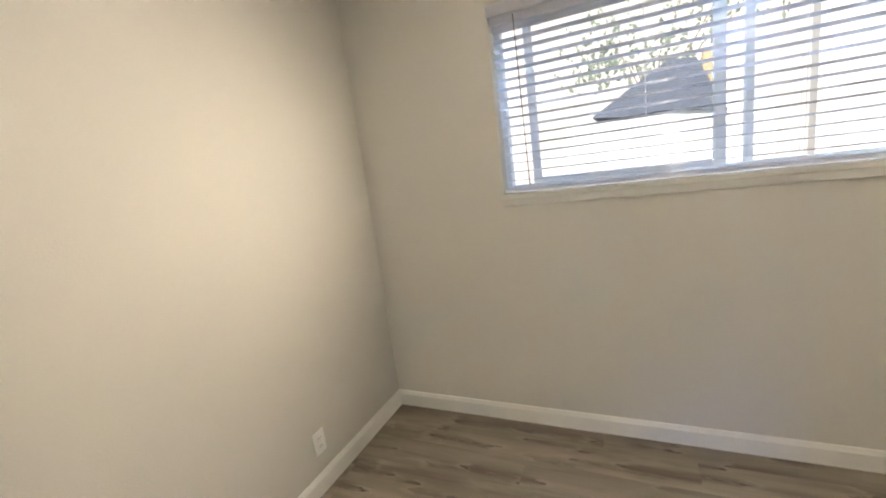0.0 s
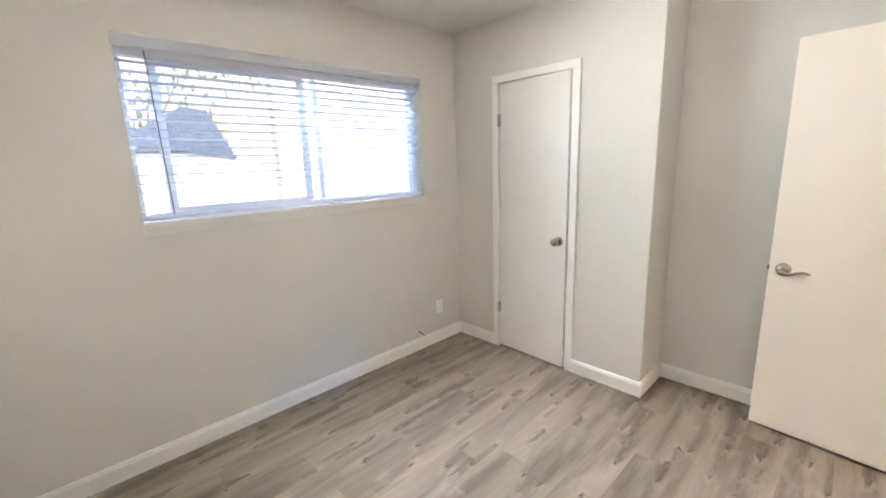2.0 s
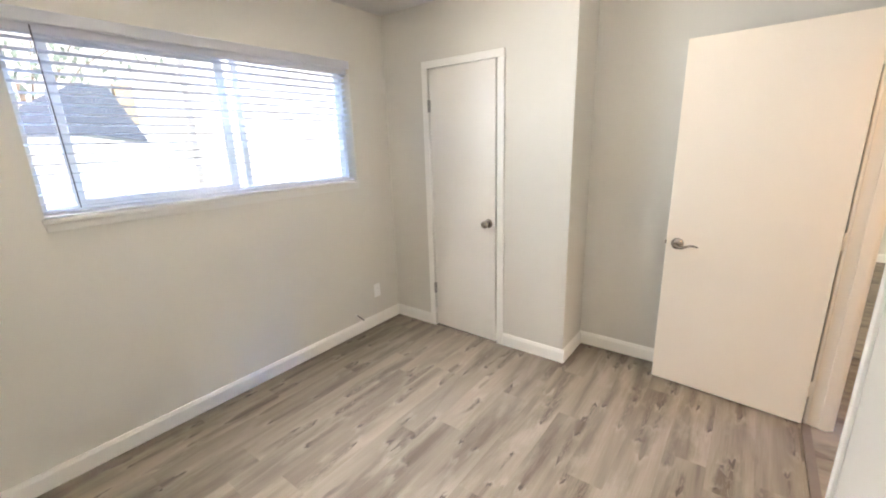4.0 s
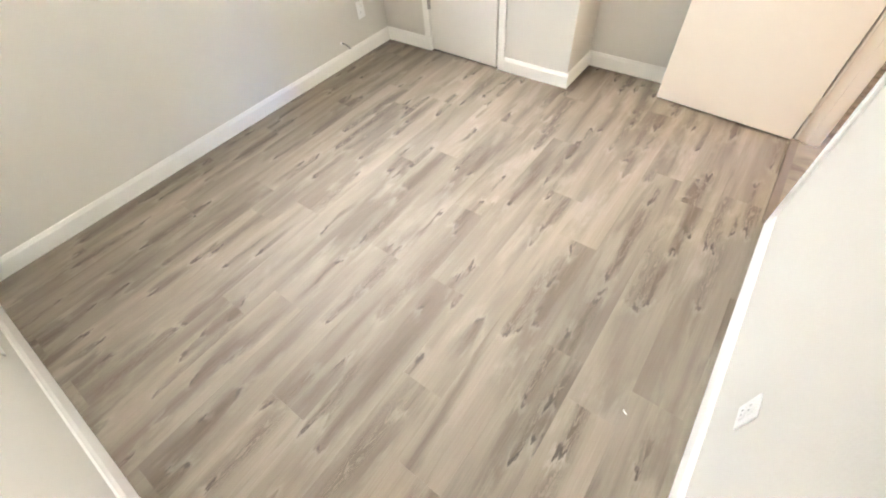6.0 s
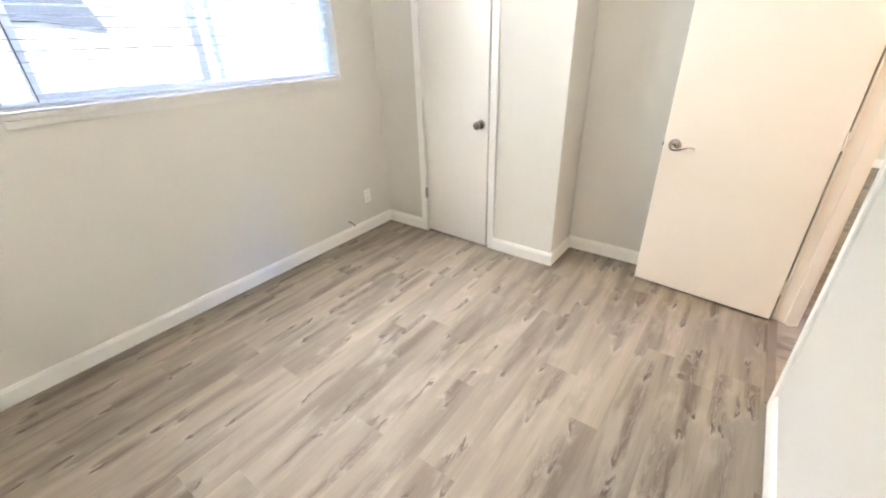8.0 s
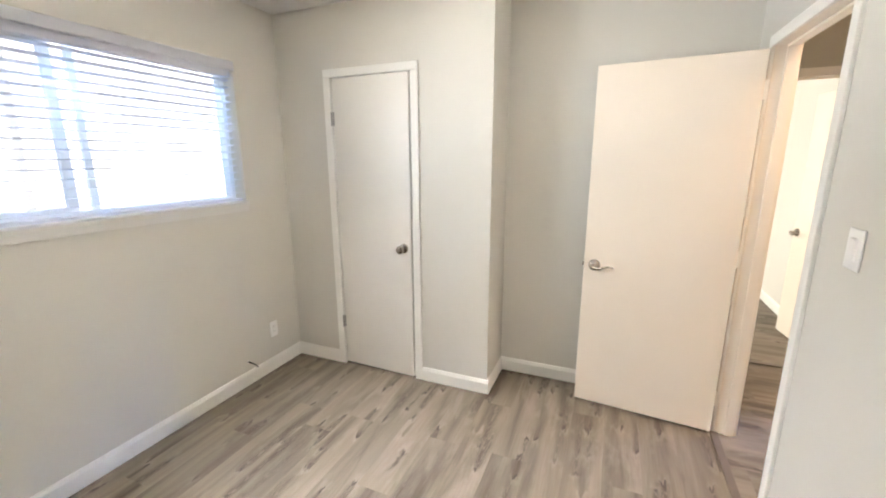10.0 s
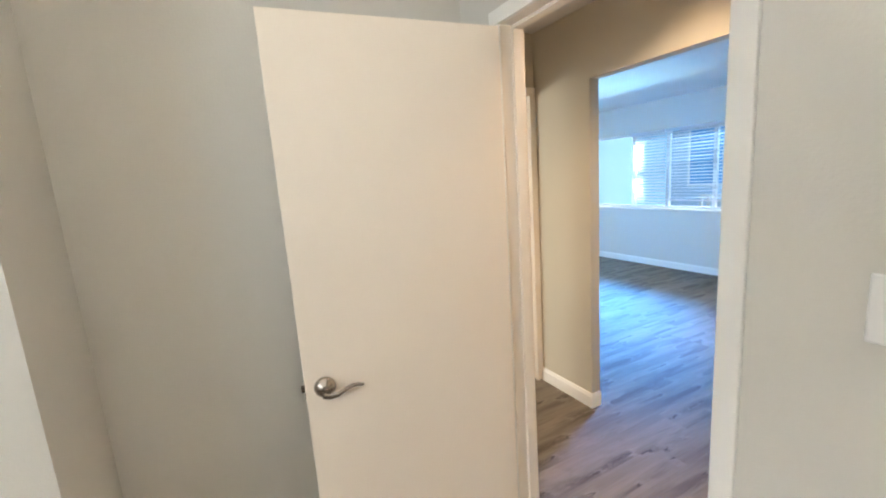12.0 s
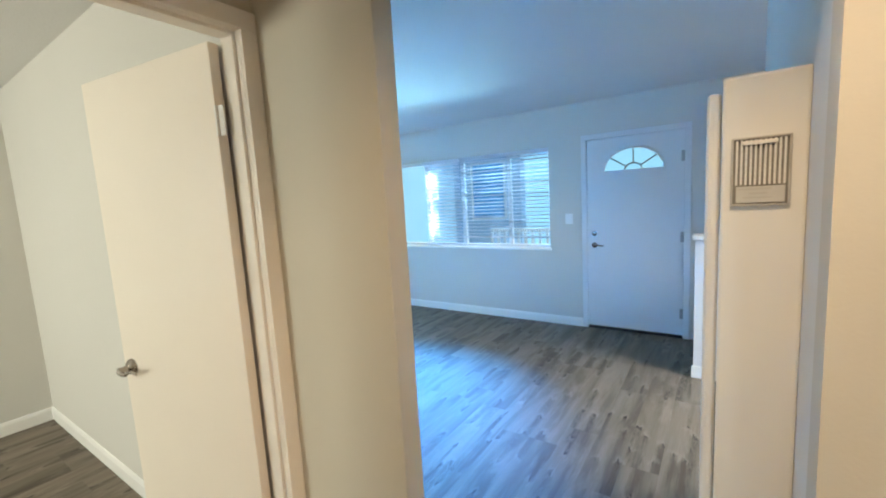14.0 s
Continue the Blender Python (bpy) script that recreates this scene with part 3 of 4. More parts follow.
# second bedroom door, standing open
door2 = tagged(new("door_room"), "cream painted flush door standing open", "door", "", "structure")
door2.matrix_basis = pose(HALL_E + 0.11, D2_Y0 + 0.004, 0, 0, 0, 8)
bm = bmesh.new()
box(bm, 0, 0.752, 0, 0.035, 0.012, 2.03, 0.002, 1)
part("leaf", bm, M_DOOR, door2)
lever(door2, 0.752 - 0.06, 0.912, 0.035, -1)
for z in (0.22, 1.795):
    bm = bmesh.new()
    tube(bm, (-0.006, 0.036, z - 0.045), (-0.006, 0.036, z + 0.045), 0.006, sides=10)
    box(bm, -0.034, 0.0, 0.029, 0.034, z - 0.045, z + 0.045)
    part("hinge", bm, M_TRIM, door2, "painted-over hinge")

# front door with a fan light
front = tagged(new("door_front"), "white painted front door with a fan-shaped glass light, shut", "door", "", "structure")
front.matrix_basis = pose(0, LIV_S - 0.045, 0)
FX, FZ, FR, FRZ = 2.248, 1.70, 0.285, 0.235
bm = bmesh.new()
box(bm, FD_X0 + 0.004, FD_X1 - 0.004, 0, 0.04, 0.03, FZ)
N = 20
arc = [(FX + FR * math.cos(math.pi * i / N), FZ + FRZ * math.sin(math.pi * i / N)) for i in range(N + 1)]
for y in (0.0, 0.04):
    for i in range(N):
        (x0, z0), (x1, z1) = arc[i], arc[i + 1]
        bm.faces.new([bm.verts.new(c) for c in ((x0, y, z0), (x0, y, FD_H - 0.004), (x1, y, FD_H - 0.004), (x1, y, z1))])
    for xa, xb in ((FD_X0 + 0.004, FX - FR), (FX + FR, FD_X1 - 0.004)):
        bm.faces.new([bm.verts.new(c) for c in ((xa, y, FZ), (xb, y, FZ), (xb, y, FD_H - 0.004), (xa, y, FD_H - 0.004))])
for i in range(N):
    (x0, z0), (x1, z1) = arc[i], arc[i + 1]
    bm.faces.new([bm.verts.new(c) for c in ((x0, 0, z0), (x1, 0, z1), (x1, 0.04, z1), (x0, 0.04, z0))])
bm.faces.new([bm.verts.new(c) for c in ((FD_X0 + 0.004, 0, FD_H - 0.004), (FD_X1 - 0.004, 0, FD_H - 0.004), (FD_X1 - 0.004, 0.04, FD_H - 0.004), (FD_X0 + 0.004, 0.04, FD_H - 0.004))])
for xs in (FD_X0 + 0.004, FD_X1 - 0.004):
    bm.faces.new([bm.verts.new(c) for c in ((xs, 0, FZ), (xs, 0.04, FZ), (xs, 0.04, FD_H - 0.004), (xs, 0, FD_H - 0.004))])
bmesh.ops.remove_doubles(bm, verts=bm.verts, dist=0.0005)
leaf = part("leaf", bm, M_FRONT, front)
bm = bmesh.new()
sweep(bm, [(x, 0.042, z) for x, z in arc], [0.012] * (N + 1), 8)
box(bm, FX - FR - 0.012, FX + FR + 0.012, 0.034, 0.05, FZ - 0.014, FZ + 0.010, 0.004)
part("fanlight_frame", bm, M_FRONT, front, "white moulded fanlight frame")
bm = bmesh.new()
for a in (38, 90, 142):
    c, s = math.cos(radians(a)), math.sin(radians(a))
    sweep(bm, [(FX + 0.085 * c, 0.02, FZ + 0.075 * s), (FX + FR * c, 0.02, FZ + FRZ * s)], [0.007, 0.007], 8)
sweep(bm, [(FX + 0.085 * math.cos(math.pi * i / 12), 0.02, FZ + 0.075 * math.sin(math.pi * i / 12)) for i in range(13)], [0.008] * 13, 8)
part("fanlight_bars", bm, M_STEEL, front, "grey leading bars")
bm = bmesh.new()
bm.faces.new([bm.verts.new((x, 0.015, z)) for x, z in arc])
bmesh.ops.solidify(bm, geom=bm.faces[:], thickness=0.004)
pane = part("pane", bm, M_GLASS, front, "clear fanlight glass")
pane.visible_shadow = False
for z, r in ((1.055, 0.028), (0.93, 0.030)):
    bm = bmesh.new()
    lathe(bm, ((r, 0), (r, 0.006), (r * 0.8, 0.012), (r * 0.45, 0.016), (r * 0.45, 0.03 if z < 1 else 0.018)), Matrix.Translation((FD_X1 - 0.075, 0.04, z)) @ pose(0, 0, 0, -90))
    if z < 1:
        sweep(bm, [(FD_X1 - 0.075 + d, 0.075, z + h) for d, h in ((0.005, 0), (-0.04, 0.002), (-0.08, -0.008), (-0.1, -0.004))], (0.011, 0.010, 0.008, 0.005), 8)
    part("door_handle" if z < 1 else "deadbolt", bm, M_NICKEL, front, "nickel lever handle" if z < 1 else "nickel deadbolt", True)
for z in (0.25, 1.02, 1.80):
    bm = bmesh.new()
    tube(bm, (FD_X0 + 0.002, 0.046, z - 0.05), (FD_X0 + 0.002, 0.046, z + 0.05), 0.007, sides=10)
    box(bm, FD_X0 + 0.004, FD_X0 + 0.03, 0.04, 0.0425, z - 0.05, z + 0.05)
    part("hinge", bm, M_STEEL, front, "dull steel hinge")
structure("door_jamb_front", boxes((FD_X0 - 0.019, FD_X0 + 0.012, LIV_S - T, LIV_S - 0.046, 0, FD_H), (FD_X1 - 0.012, FD_X1 + 0.019, LIV_S - T, LIV_S - 0.046, 0, FD_H), (FD_X0 - 0.019, FD_X1 + 0.019, LIV_S - T, LIV_S - 0.046, FD_H - 0.012, FD_H + 0.019), (FD_X0 - 0.019, FD_X0 + 0.003, LIV_S - 0.045, LIV_S, 0, FD_H), (FD_X1 - 0.003, FD_X1 + 0.019, LIV_S - 0.045, LIV_S, 0, FD_H), (FD_X0 - 0.019, FD_X1 + 0.019, LIV_S - 0.045, LIV_S, FD_H - 0.003, FD_H + 0.019)), M_FRONT, "white painted front door jamb")
structure("threshold_front", boxes((FD_X0, FD_X1, LIV_S - 0.12, LIV_S + 0.012, 0.001, 0.022, 0.006)), M_DARK, "dark door threshold")
M_STRIP = plain("threshold_wood", (0.11, 0.085, 0.065), 0.5, vary=0.2, scale=20)
structure("threshold_room", boxes((HALL_E + 0.012, HALL_E + 0.052, D2_Y0, D2_Y1, 0.001, 0.008, 0.003)), M_STRIP, "dark wood-look floor transition strip")
structure("threshold_bedroom", boxes((DOOR_X0, DOOR_X1, -0.555, -0.515, 0.001, 0.008, 0.003)), M_STRIP, "dark wood-look floor transition strip")


# ---------------------------------------------------------------- windows
def bar(parent, name, mat, *rows, bevel=0.004):
    bm = bmesh.new()
    for r in rows:
        box(bm, *r, bevel, 1)
    return part(name, bm, mat, parent)


window = tagged(new("window_1"), "white vinyl sliding window with the sash slid a little open", "window", "", "structure")
Y0, Y1 = BED_N + 0.085, BED_N + 0.145
bar(window, "window_frame", M_VINYL, (WX0, WX0 + 0.03, Y0, Y1, WZ0, WZ1), (WX1 - 0.03, WX1, Y0, Y1, WZ0, WZ1), (WX0 + 0.028, WX1 - 0.028, Y0 + 0.002, Y1 - 0.002, WZ0, WZ0 + 0.035), (WX0 + 0.028, WX1 - 0.028, Y0 + 0.002, Y1 - 0.002, WZ1 - 0.03, WZ1))
SX0, SX1 = -0.508, 0.295
bar(window, "sash_frame", M_VINYL, (SX0, SX0 + 0.04, Y0 + 0.002, Y0 + 0.028, WZ0 + 0.037, WZ1 - 0.032), (SX1 - 0.045, SX1, Y0 + 0.002, Y0 + 0.028, WZ0 + 0.037, WZ1 - 0.032), (SX0 + 0.038, SX1 - 0.043, Y0 + 0.005, Y0 + 0.026, WZ0 + 0.037, WZ0 + 0.062), (SX0 + 0.038, SX1 - 0.043, Y0 + 0.005, Y0 + 0.026, WZ1 - 0.062, WZ1 - 0.032))
bar(window, "fixed_frame", M_VINYL, (0.36, 0.395, Y0 + 0.031, Y1 - 0.005, WZ0 + 0.035, WZ1 - 0.03))
for x0, x1, y in ((SX0 + 0.04, SX1 - 0.045, Y0 + 0.015), (0.395, WX1 - 0.03, Y0 + 0.045)):
    p = part("pane", boxes((x0, x1, y, y + 0.004, WZ0 + 0.035, WZ1 - 0.03)), M_GLASS, window, "clear glass pane")
    p.visible_shadow = False
bm = bmesh.new()
box(bm, WX0 - 0.012, WX1 + 0.012, BED_N - 0.022, BED_N, WZ0 - 0.022, WZ0, 0.004)
box(bm, WX0 - 0.006, WX1 + 0.006, BED_N - 0.014, BED_N, WZ0 - 0.058, WZ0 - 0.022, 0.004)
box(bm, WX0, WX1, BED_N, Y0, WZ0 - 0.02, WZ0 - 0.001)
part("window_sill", bm, M_SILL, window, "white painted sill with an apron")


def blind(name, label, x0, x1, y, z0, z1, pitch, tilt, ladders, width=0.05, gap=0.0):
    """A horizontal-slat blind: headrail, slats on one shared mesh, bottom rail, ladder cords."""
    e = thing(name, label, "window blind", pose((x0 + x1) / 2, y, z0))
    w, h = x1 - x0, z1 - z0
    bm = bmesh.new()
    box(bm, -w / 2, w / 2, -0.025, 0.025, h - 0.045, h, 0.003, 1)
    part("headrail", bm, M_SLAT, e)
    bm = bmesh.new()
    k = 6
    rows = []
    for i in range(k + 1):
        u = (i / k - 0.5) * width
        rows.append([bm.verts.new((s * w / 2, u, 0.0035 * (1 - (2 * u / width) ** 2))) for s in (-1, 1)])
    for a, b_ in zip(rows, rows[1:]):
        bm.faces.new((a[0], a[1], b_[1], b_[0]))
    bmesh.ops.solidify(bm, geom=bm.faces[:], thickness=0.0036)
    first = None
    count = int((h - 0.075 - gap) / pitch)
    for i in range(count):
        z = h - 0.065 - i * pitch
        if first is None:
            first = part("slat", bm, M_SLAT, e)
            o = first
        else:
            o = new("slat", first.data)
            o.parent = e
        o.matrix_basis = pose(0, 0, z, tilt + random.uniform(-1.5, 1.5), random.uniform(-0.06, 0.06), 0)
    bm = bmesh.new()
    zb = h - 0.065 - count * pitch
    box(bm, -w / 2, w / 2, -0.025, 0.025, zb - 0.008, zb + 0.008, 0.003, 1)
    part("bottom_rail", bm, M_SLAT, e)
    for x in ladders:
        bm = bmesh.new()
        for s in (-1, 1):
            tube(bm, (x - (x0 + x1) / 2, s * width / 2, zb), (x - (x0 + x1) / 2, s * width / 2, h - 0.04), 0.0011, sides=5)
        part("ladder_cord", bm, M_SLAT, e, "thin pale ladder cord")
    return e


bl = blind("window_blind", "white faux-wood blind with its slats open, inside the window", WX0 + 0.004, WX1 - 0.004, BED_N + 0.045, WZ0 + 0.004, WZ1 - 0.003, 0.0435, -8, (-0.52, 0.0, 0.53, 1.04))
bm = bmesh.new()
box(bm, -0.912, 0.912, -0.056, -0.04, 0.806, 0.862, 0.005)
part("valance", bm, M_SLAT, bl, "white valance over the headrail")
bm = bmesh.new()
tube(bm, (-0.79, -0.038, 0.80), (-0.775, -0.042, 0.03), 0.0024, sides=6)
part("tilt_wand", bm, M_CORD, bl, "dark tilt wand")

win2 = tagged(new("window_2"), "wide white window beside the front door", "window", "", "structure")
Y0, Y1 = LIV_S - 0.14, LIV_S - 0.09
bar(win2, "window_frame", M_FRONT, (LX0, LX0 + 0.03, Y0, Y1, LZ0, LZ1), (LX1 - 0.03, LX1, Y0, Y1, LZ0, LZ1), (LX0, LX1, Y0, Y1, LZ0, LZ0 + 0.035), (LX0, LX1, Y0, Y1, LZ1 - 0.03, LZ1))
bar(win2, "mullion", M_FRONT, (3.63, 3.68, Y0, Y1, LZ0 + 0.03, LZ1 - 0.03))
bar(win2, "mullion", M_FRONT, (4.29, 4.35, Y0, Y1, LZ0 + 0.03, LZ1 - 0.03))
bar(win2, "mullion", M_FRONT, (4.86, 4.91, Y0, Y1, LZ0 + 0.03, LZ1 - 0.03))
for x0, x1 in ((LX0 + 0.03, 3.63), (3.68, 4.29), (4.35, 4.86), (4.91, LX1 - 0.03)):
    p = part("pane", boxes((x0, x1, Y0 + 0.02, Y0 + 0.024, LZ0 + 0.035, LZ1 - 0.03)), M_GLASS, win2, "clear glass pane")
    p.visible_shadow = False
part("window_sill", boxes((LX0 - 0.01, LX1 + 0.01, Y1, LIV_S + 0.02, LZ0 - 0.02, LZ0 - 0.002, 0.004)), M_TRIM, win2, "white window sill")
blind("window_blind", "white blind half closed, its bottom rail just above the sill", LX0 + 0.005, 4.315, LIV_S - 0.04, LZ0, LZ1, 0.0435, 16, (3.4, 4.15), gap=0.085)
blind("window_blind", "white blind lowered to the sill, slats half closed", 4.33, 4.885, LIV_S - 0.04, LZ0 + 0.003, LZ1, 0.0435, 34, (4.45, 4.77))


# ---------------------------------------------------------------- outlets and switch
def plate(name, label, category, m, kind):
    """Wall plate in local x-z, facing local -y."""
    e = thing(name, label, category, m)
    bm = bmesh.new()
    w, h = (0.036, 0.0575) if kind == "outlet" else (0.0415, 0.0585)
    box(bm, -w, w, -0.006, 0, -h, h, 0.004, 2)
    part("cover_plate", bm, M_PLASTIC, e)
    if kind == "outlet":
        for z in (-0.02, 0.02):
            bm = bmesh.new()
            box(bm, -0.0165, 0.0165, -0.009, -0.005, z - 0.0145, z + 0.0145, 0.003, 2)
            part("socket", bm, M_PLASTIC, e)
            bm = boxes((-0.008, -0.006, -0.0096, -0.0088, z - 0.002, z + 0.008), (0.006, 0.008, -0.0096, -0.0088, z - 0.002, z + 0.006))
            part("slots", bm, M_DARK, e, "dark socket slots")
    else:
        bm = boxes((-0.0175, 0.0175, -0.0075, -0.005, -0.034, 0.034, 0.001))
        part("switch_frame", bm, M_PLASTIC, e)
        bm = bmesh.new()
        box(bm, -0.0155, 0.0155, -0.006, 0.006, -0.032, 0.032, 0.002, 2)
        r = part("rocker", bm, M_PLASTIC, e)
        r.matrix_basis = pose(0, -0.0055, 0, 5)
    return e


plate("wall_outlet", "white duplex outlet low on the window wall", "outlet", pose(1.291, BED_N, 0.311), "outlet")
plate("wall_outlet", "white duplex outlet low on the side wall", "outlet", pose(BED_W, 1.632, 0.243, 0, 0, 90), "outlet")
plate("wall_outlet", "white duplex outlet low on the wall by the doorway", "outlet", pose(-0.262, BED_S, 0.374, 0, 0, 180), "outlet")
plate("wall_outlet", "white duplex outlet low on the second bedroom wall", "outlet", pose(3.93, R2_S, 0.285, 0, 0, 180), "outlet")
plate("light_switch", "white rocker light switch beside the doorway", "light switch", pose(0.646, BED_S, 1.284, 0, 0, 180), "switch")
plate("light_switch", "white light switch beside the front door", "light switch", pose(2.90, LIV_S, 1.22, 0, 0, 180), "switch")


def cable_stub(label, m):
    """A short coax end that hangs out of a grommet; the wall is local y = 0, the room is towards -y."""
    e = thing("cable_stub", label, "cable", m)
    bm = bmesh.new()
    sweep(bm, [(-0.012, 0, 0.018), (-0.010, -0.012, 0.016), (0.0, -0.03, 0.006), (0.012, -0.045, -0.010), (0.02, -0.05, -0.026)], (0.0045, 0.0045, 0.0042, 0.004, 0.004), 8)
    part("cable", bm, M_CORD, e, "", True)
    bm = bmesh.new()
    lathe(bm, ((0.012, 0), (0.012, 0.002), (0.007, 0.004)), Matrix.Translation((-0.012, 0, 0.018)) @ pose(0, 0, 0, 90), 14)
    part("grommet", bm, M_PLASTIC, e)


cable_stub("short dark cable poking out of the window wall above the baseboard", pose(1.054, BED_N, 0.145))

# ---------------------------------------------------------------- hall cabinet
cab = thing("linen_cabinet", "cream painted built-in hall cabinet with two doors", "cabinet", pose(0, HALL_S, 0))
bm = boxes((HALL_W + 0.001, 0.884, -0.058, 0, 0, 2.435), (1.238, 1.2945, -0.058, 0.004, 0, 2.435), (0.884, 1.238, -0.058, 0, 0, 0.11), (0.884, 1.238, -0.058, 0, 1.155, 1.220), (0.884, 1.238, -0.058, 0, 2.33, 2.435), (0.884, 1.238, -0.058, -0.05, 0.1, 2.34))
part("face_frame", bm, M_CAB, cab)
for z0, z1, zk in ((1.214, 2.34, 1.332), (0.10, 1.163, 1.054)):
    bm = bmesh.new()
    box(bm, 0.877, 1.245, 0.0, 0.016, z0, z1, 0.005, 2)
    d = part("door", bm, M_CAB, cab)
    d.location = (0, 0.0005, 0)
    bm = bmesh.new()
    for s in (1, -1):
        # spade-shaped end plate
        pts = [(0, 0.055), (0.006, 0.045), (0.016, 0.036), (0.019, 0.028), (0.014, 0.021), (0.007, 0.018), (0.006, 0.010)]
        ring = [(x, z) for x, z in pts] + [(-x, z) for x, z in pts[::-1] if x]
        lo = [bm.verts.new((1.203 + x, 0.017, zk + s * (0.012 + z))) for x, z in ring]
        hi = [bm.verts.new((1.203 + x * 0.85, 0.0205, zk + s * (0.012 + z))) for x, z in ring]
        for i in range(len(ring)):
            j = (i + 1) % len(ring)
            bm.faces.new((lo[i], lo[j], hi[j], hi[i]))
        bm.faces.new(hi)
        bm.faces.new(lo[::-1])
    sweep(bm, [(1.203, 0.019, zk + 0.04), (1.203, 0.034, zk + 0.028), (1.203, 0.040, zk), (1.203, 0.034, zk - 0.028), (1.203, 0.019, zk - 0.04)], (0.005, 0.0058, 0.0068, 0.0058, 0.005), 10)
    part("pull", bm, M_BRONZE, d, "aged copper spade pull", True)
    for z in (z0 + 0.12, z1 - 0.12):
        bm = bmesh.new()
        tube(bm, (0.875, 0.012, z - 0.025), (0.875, 0.012, z + 0.025), 0.005, sides=8)
        part("hinge", bm, M_CAB, d, "painted-over hinge")

# ---------------------------------------------------------------- wall heater
ht = thing("wall_heater", "cream enamelled gas wall heater with a side grille", "heater", pose(LIV_W, -1.855, 0))
bm = bmesh.new()
box(bm, 0.0, 0.143, -0.40, 0, 0.0, 1.735, 0.006, 2)
part("body", bm, M_METAL_W, ht)
bm = bmesh.new()
box(bm, 0.145, 0.172, -0.392, -0.03, 0.07, 1.713, 0.012, 3)
part("front_panel", bm, M_METAL_W, ht)
GX0, GX1, GZ0, GZ1 = 0.027, 0.126, 1.466, 1.608
M_GRILLE = plain("grille_metal", (0.52, 0.49, 0.43), 0.45, 0.3, vary=0.12, scale=30)
# no real recess: a flat sheet whose grey carries the shade behind the bars
part("grille_backing", boxes((GX0, GX1, 0.0005, 0.002, GZ0, GZ1)), plain("grille_shadow", (0.22, 0.20, 0.165), 0.5, vary=0.2, scale=40), ht, "grey sheet, recess shade put into its colour")
bm = boxes((GX0, GX0 + 0.004, 0.001, 0.007, GZ0, GZ1, 0.001), (GX1 - 0.004, GX1, 0.001, 0.007, GZ0, GZ1, 0.001), (GX0 + 0.004, GX1 - 0.004, 0.001, 0.007, GZ0, GZ0 + 0.004, 0.001), (GX0 + 0.004, GX1 - 0.004, 0.001, 0.007, GZ1 - 0.004, GZ1, 0.001))
part("grille_frame", bm, M_GRILLE, ht, "grey metal grille frame")
part("grille_cap", boxes((GX0 + 0.022, GX1 - 0.018, 0.002, 0.010, GZ1 - 0.016, GZ1 - 0.008, 0.002)), M_METAL_W, ht, "cream cap over the grille")
for i in range(11):
    x = GX0 + 0.010 + i * 0.0079
    part("slat", boxes((x - 0.0018, x + 0.0018, 0.0015, 0.006, GZ0 + 0.044, GZ1 - 0.006)), M_METAL_W, ht)
plt = part("rating_plate", boxes((GX0 + 0.008, GX1 - 0.010, 0.002, 0.005, GZ0 + 0.007, GZ0 + 0.041, 0.001)), plain("rating_label", (0.56, 0.54, 0.48), 0.5, vary=0.08, scale=60), ht, "pale rating plate with small print")
for k, (xa, xb) in enumerate(((0.030, 0.078), (0.036, 0.066), (0.030, 0.084))):
    part("print_line", boxes((GX0 + xa, GX0 + xb, 0.005, 0.0055, GZ0 + 0.016 + k * 0.009, GZ0 + 0.019 + k * 0.009)), M_GRILLE, plt)

# half wall beside the front door
pw = thing("half_wall", "white half wall with a flat cap near the front door", "half wall", pose(0, -4.41, 0))
part("body", boxes((-0.398, 1.66, -0.11, 0, 0, 1.10)), M_FRONT, pw)
part("cap", boxes((-0.398, 1.68, -0.13, 0.02, 1.10, 1.135, 0.006)), M_TRIM, pw)
part("baseboard", boxes((-0.398, 1.672, 0.0, 0.013, 0.001, 0.098, 0.004)), M_TRIM, pw)

# ---------------------------------------------------------------- outside the bedroom window
# gable of a low outbuilding seen through the blind
shed = thing("outbuilding", "white outbuilding with a dark grey gable and orange timber", "outbuilding", pose(0.0, 5.6, -0.25))
part("wall", boxes((-0.75, 1.3, 0.05, 1.6, 0, 1.98)), M_FENCE, shed)
bm = bmesh.new()
ring = [(-0.44, 2.03), (-0.13, 1.985), (0.30, 1.99), (0.88, 1.90), (0.60, 2.47), (0.34, 2.50), (0.10, 2.36)]
lo = [bm.verts.new((x, 0.0, z)) for x, z in ring]
hi = [bm.verts.new((x, 1.7, z)) for x, z in ring]
for i in range(len(ring)):
    j = (i + 1) % len(ring)
    bm.faces.new((lo[i], lo[j], hi[j], hi[i]))
bm.faces.new(lo[::-1])
bm.faces.new(hi)
part("roof", bm, M_ROOF, shed, "dark grey shingled roof")
part("edge_board", boxes((0.66, 0.84, 0.03, 0.12, 2.08, 2.52, 0.01)), M_TIMBER, shed, "orange timber edge board")


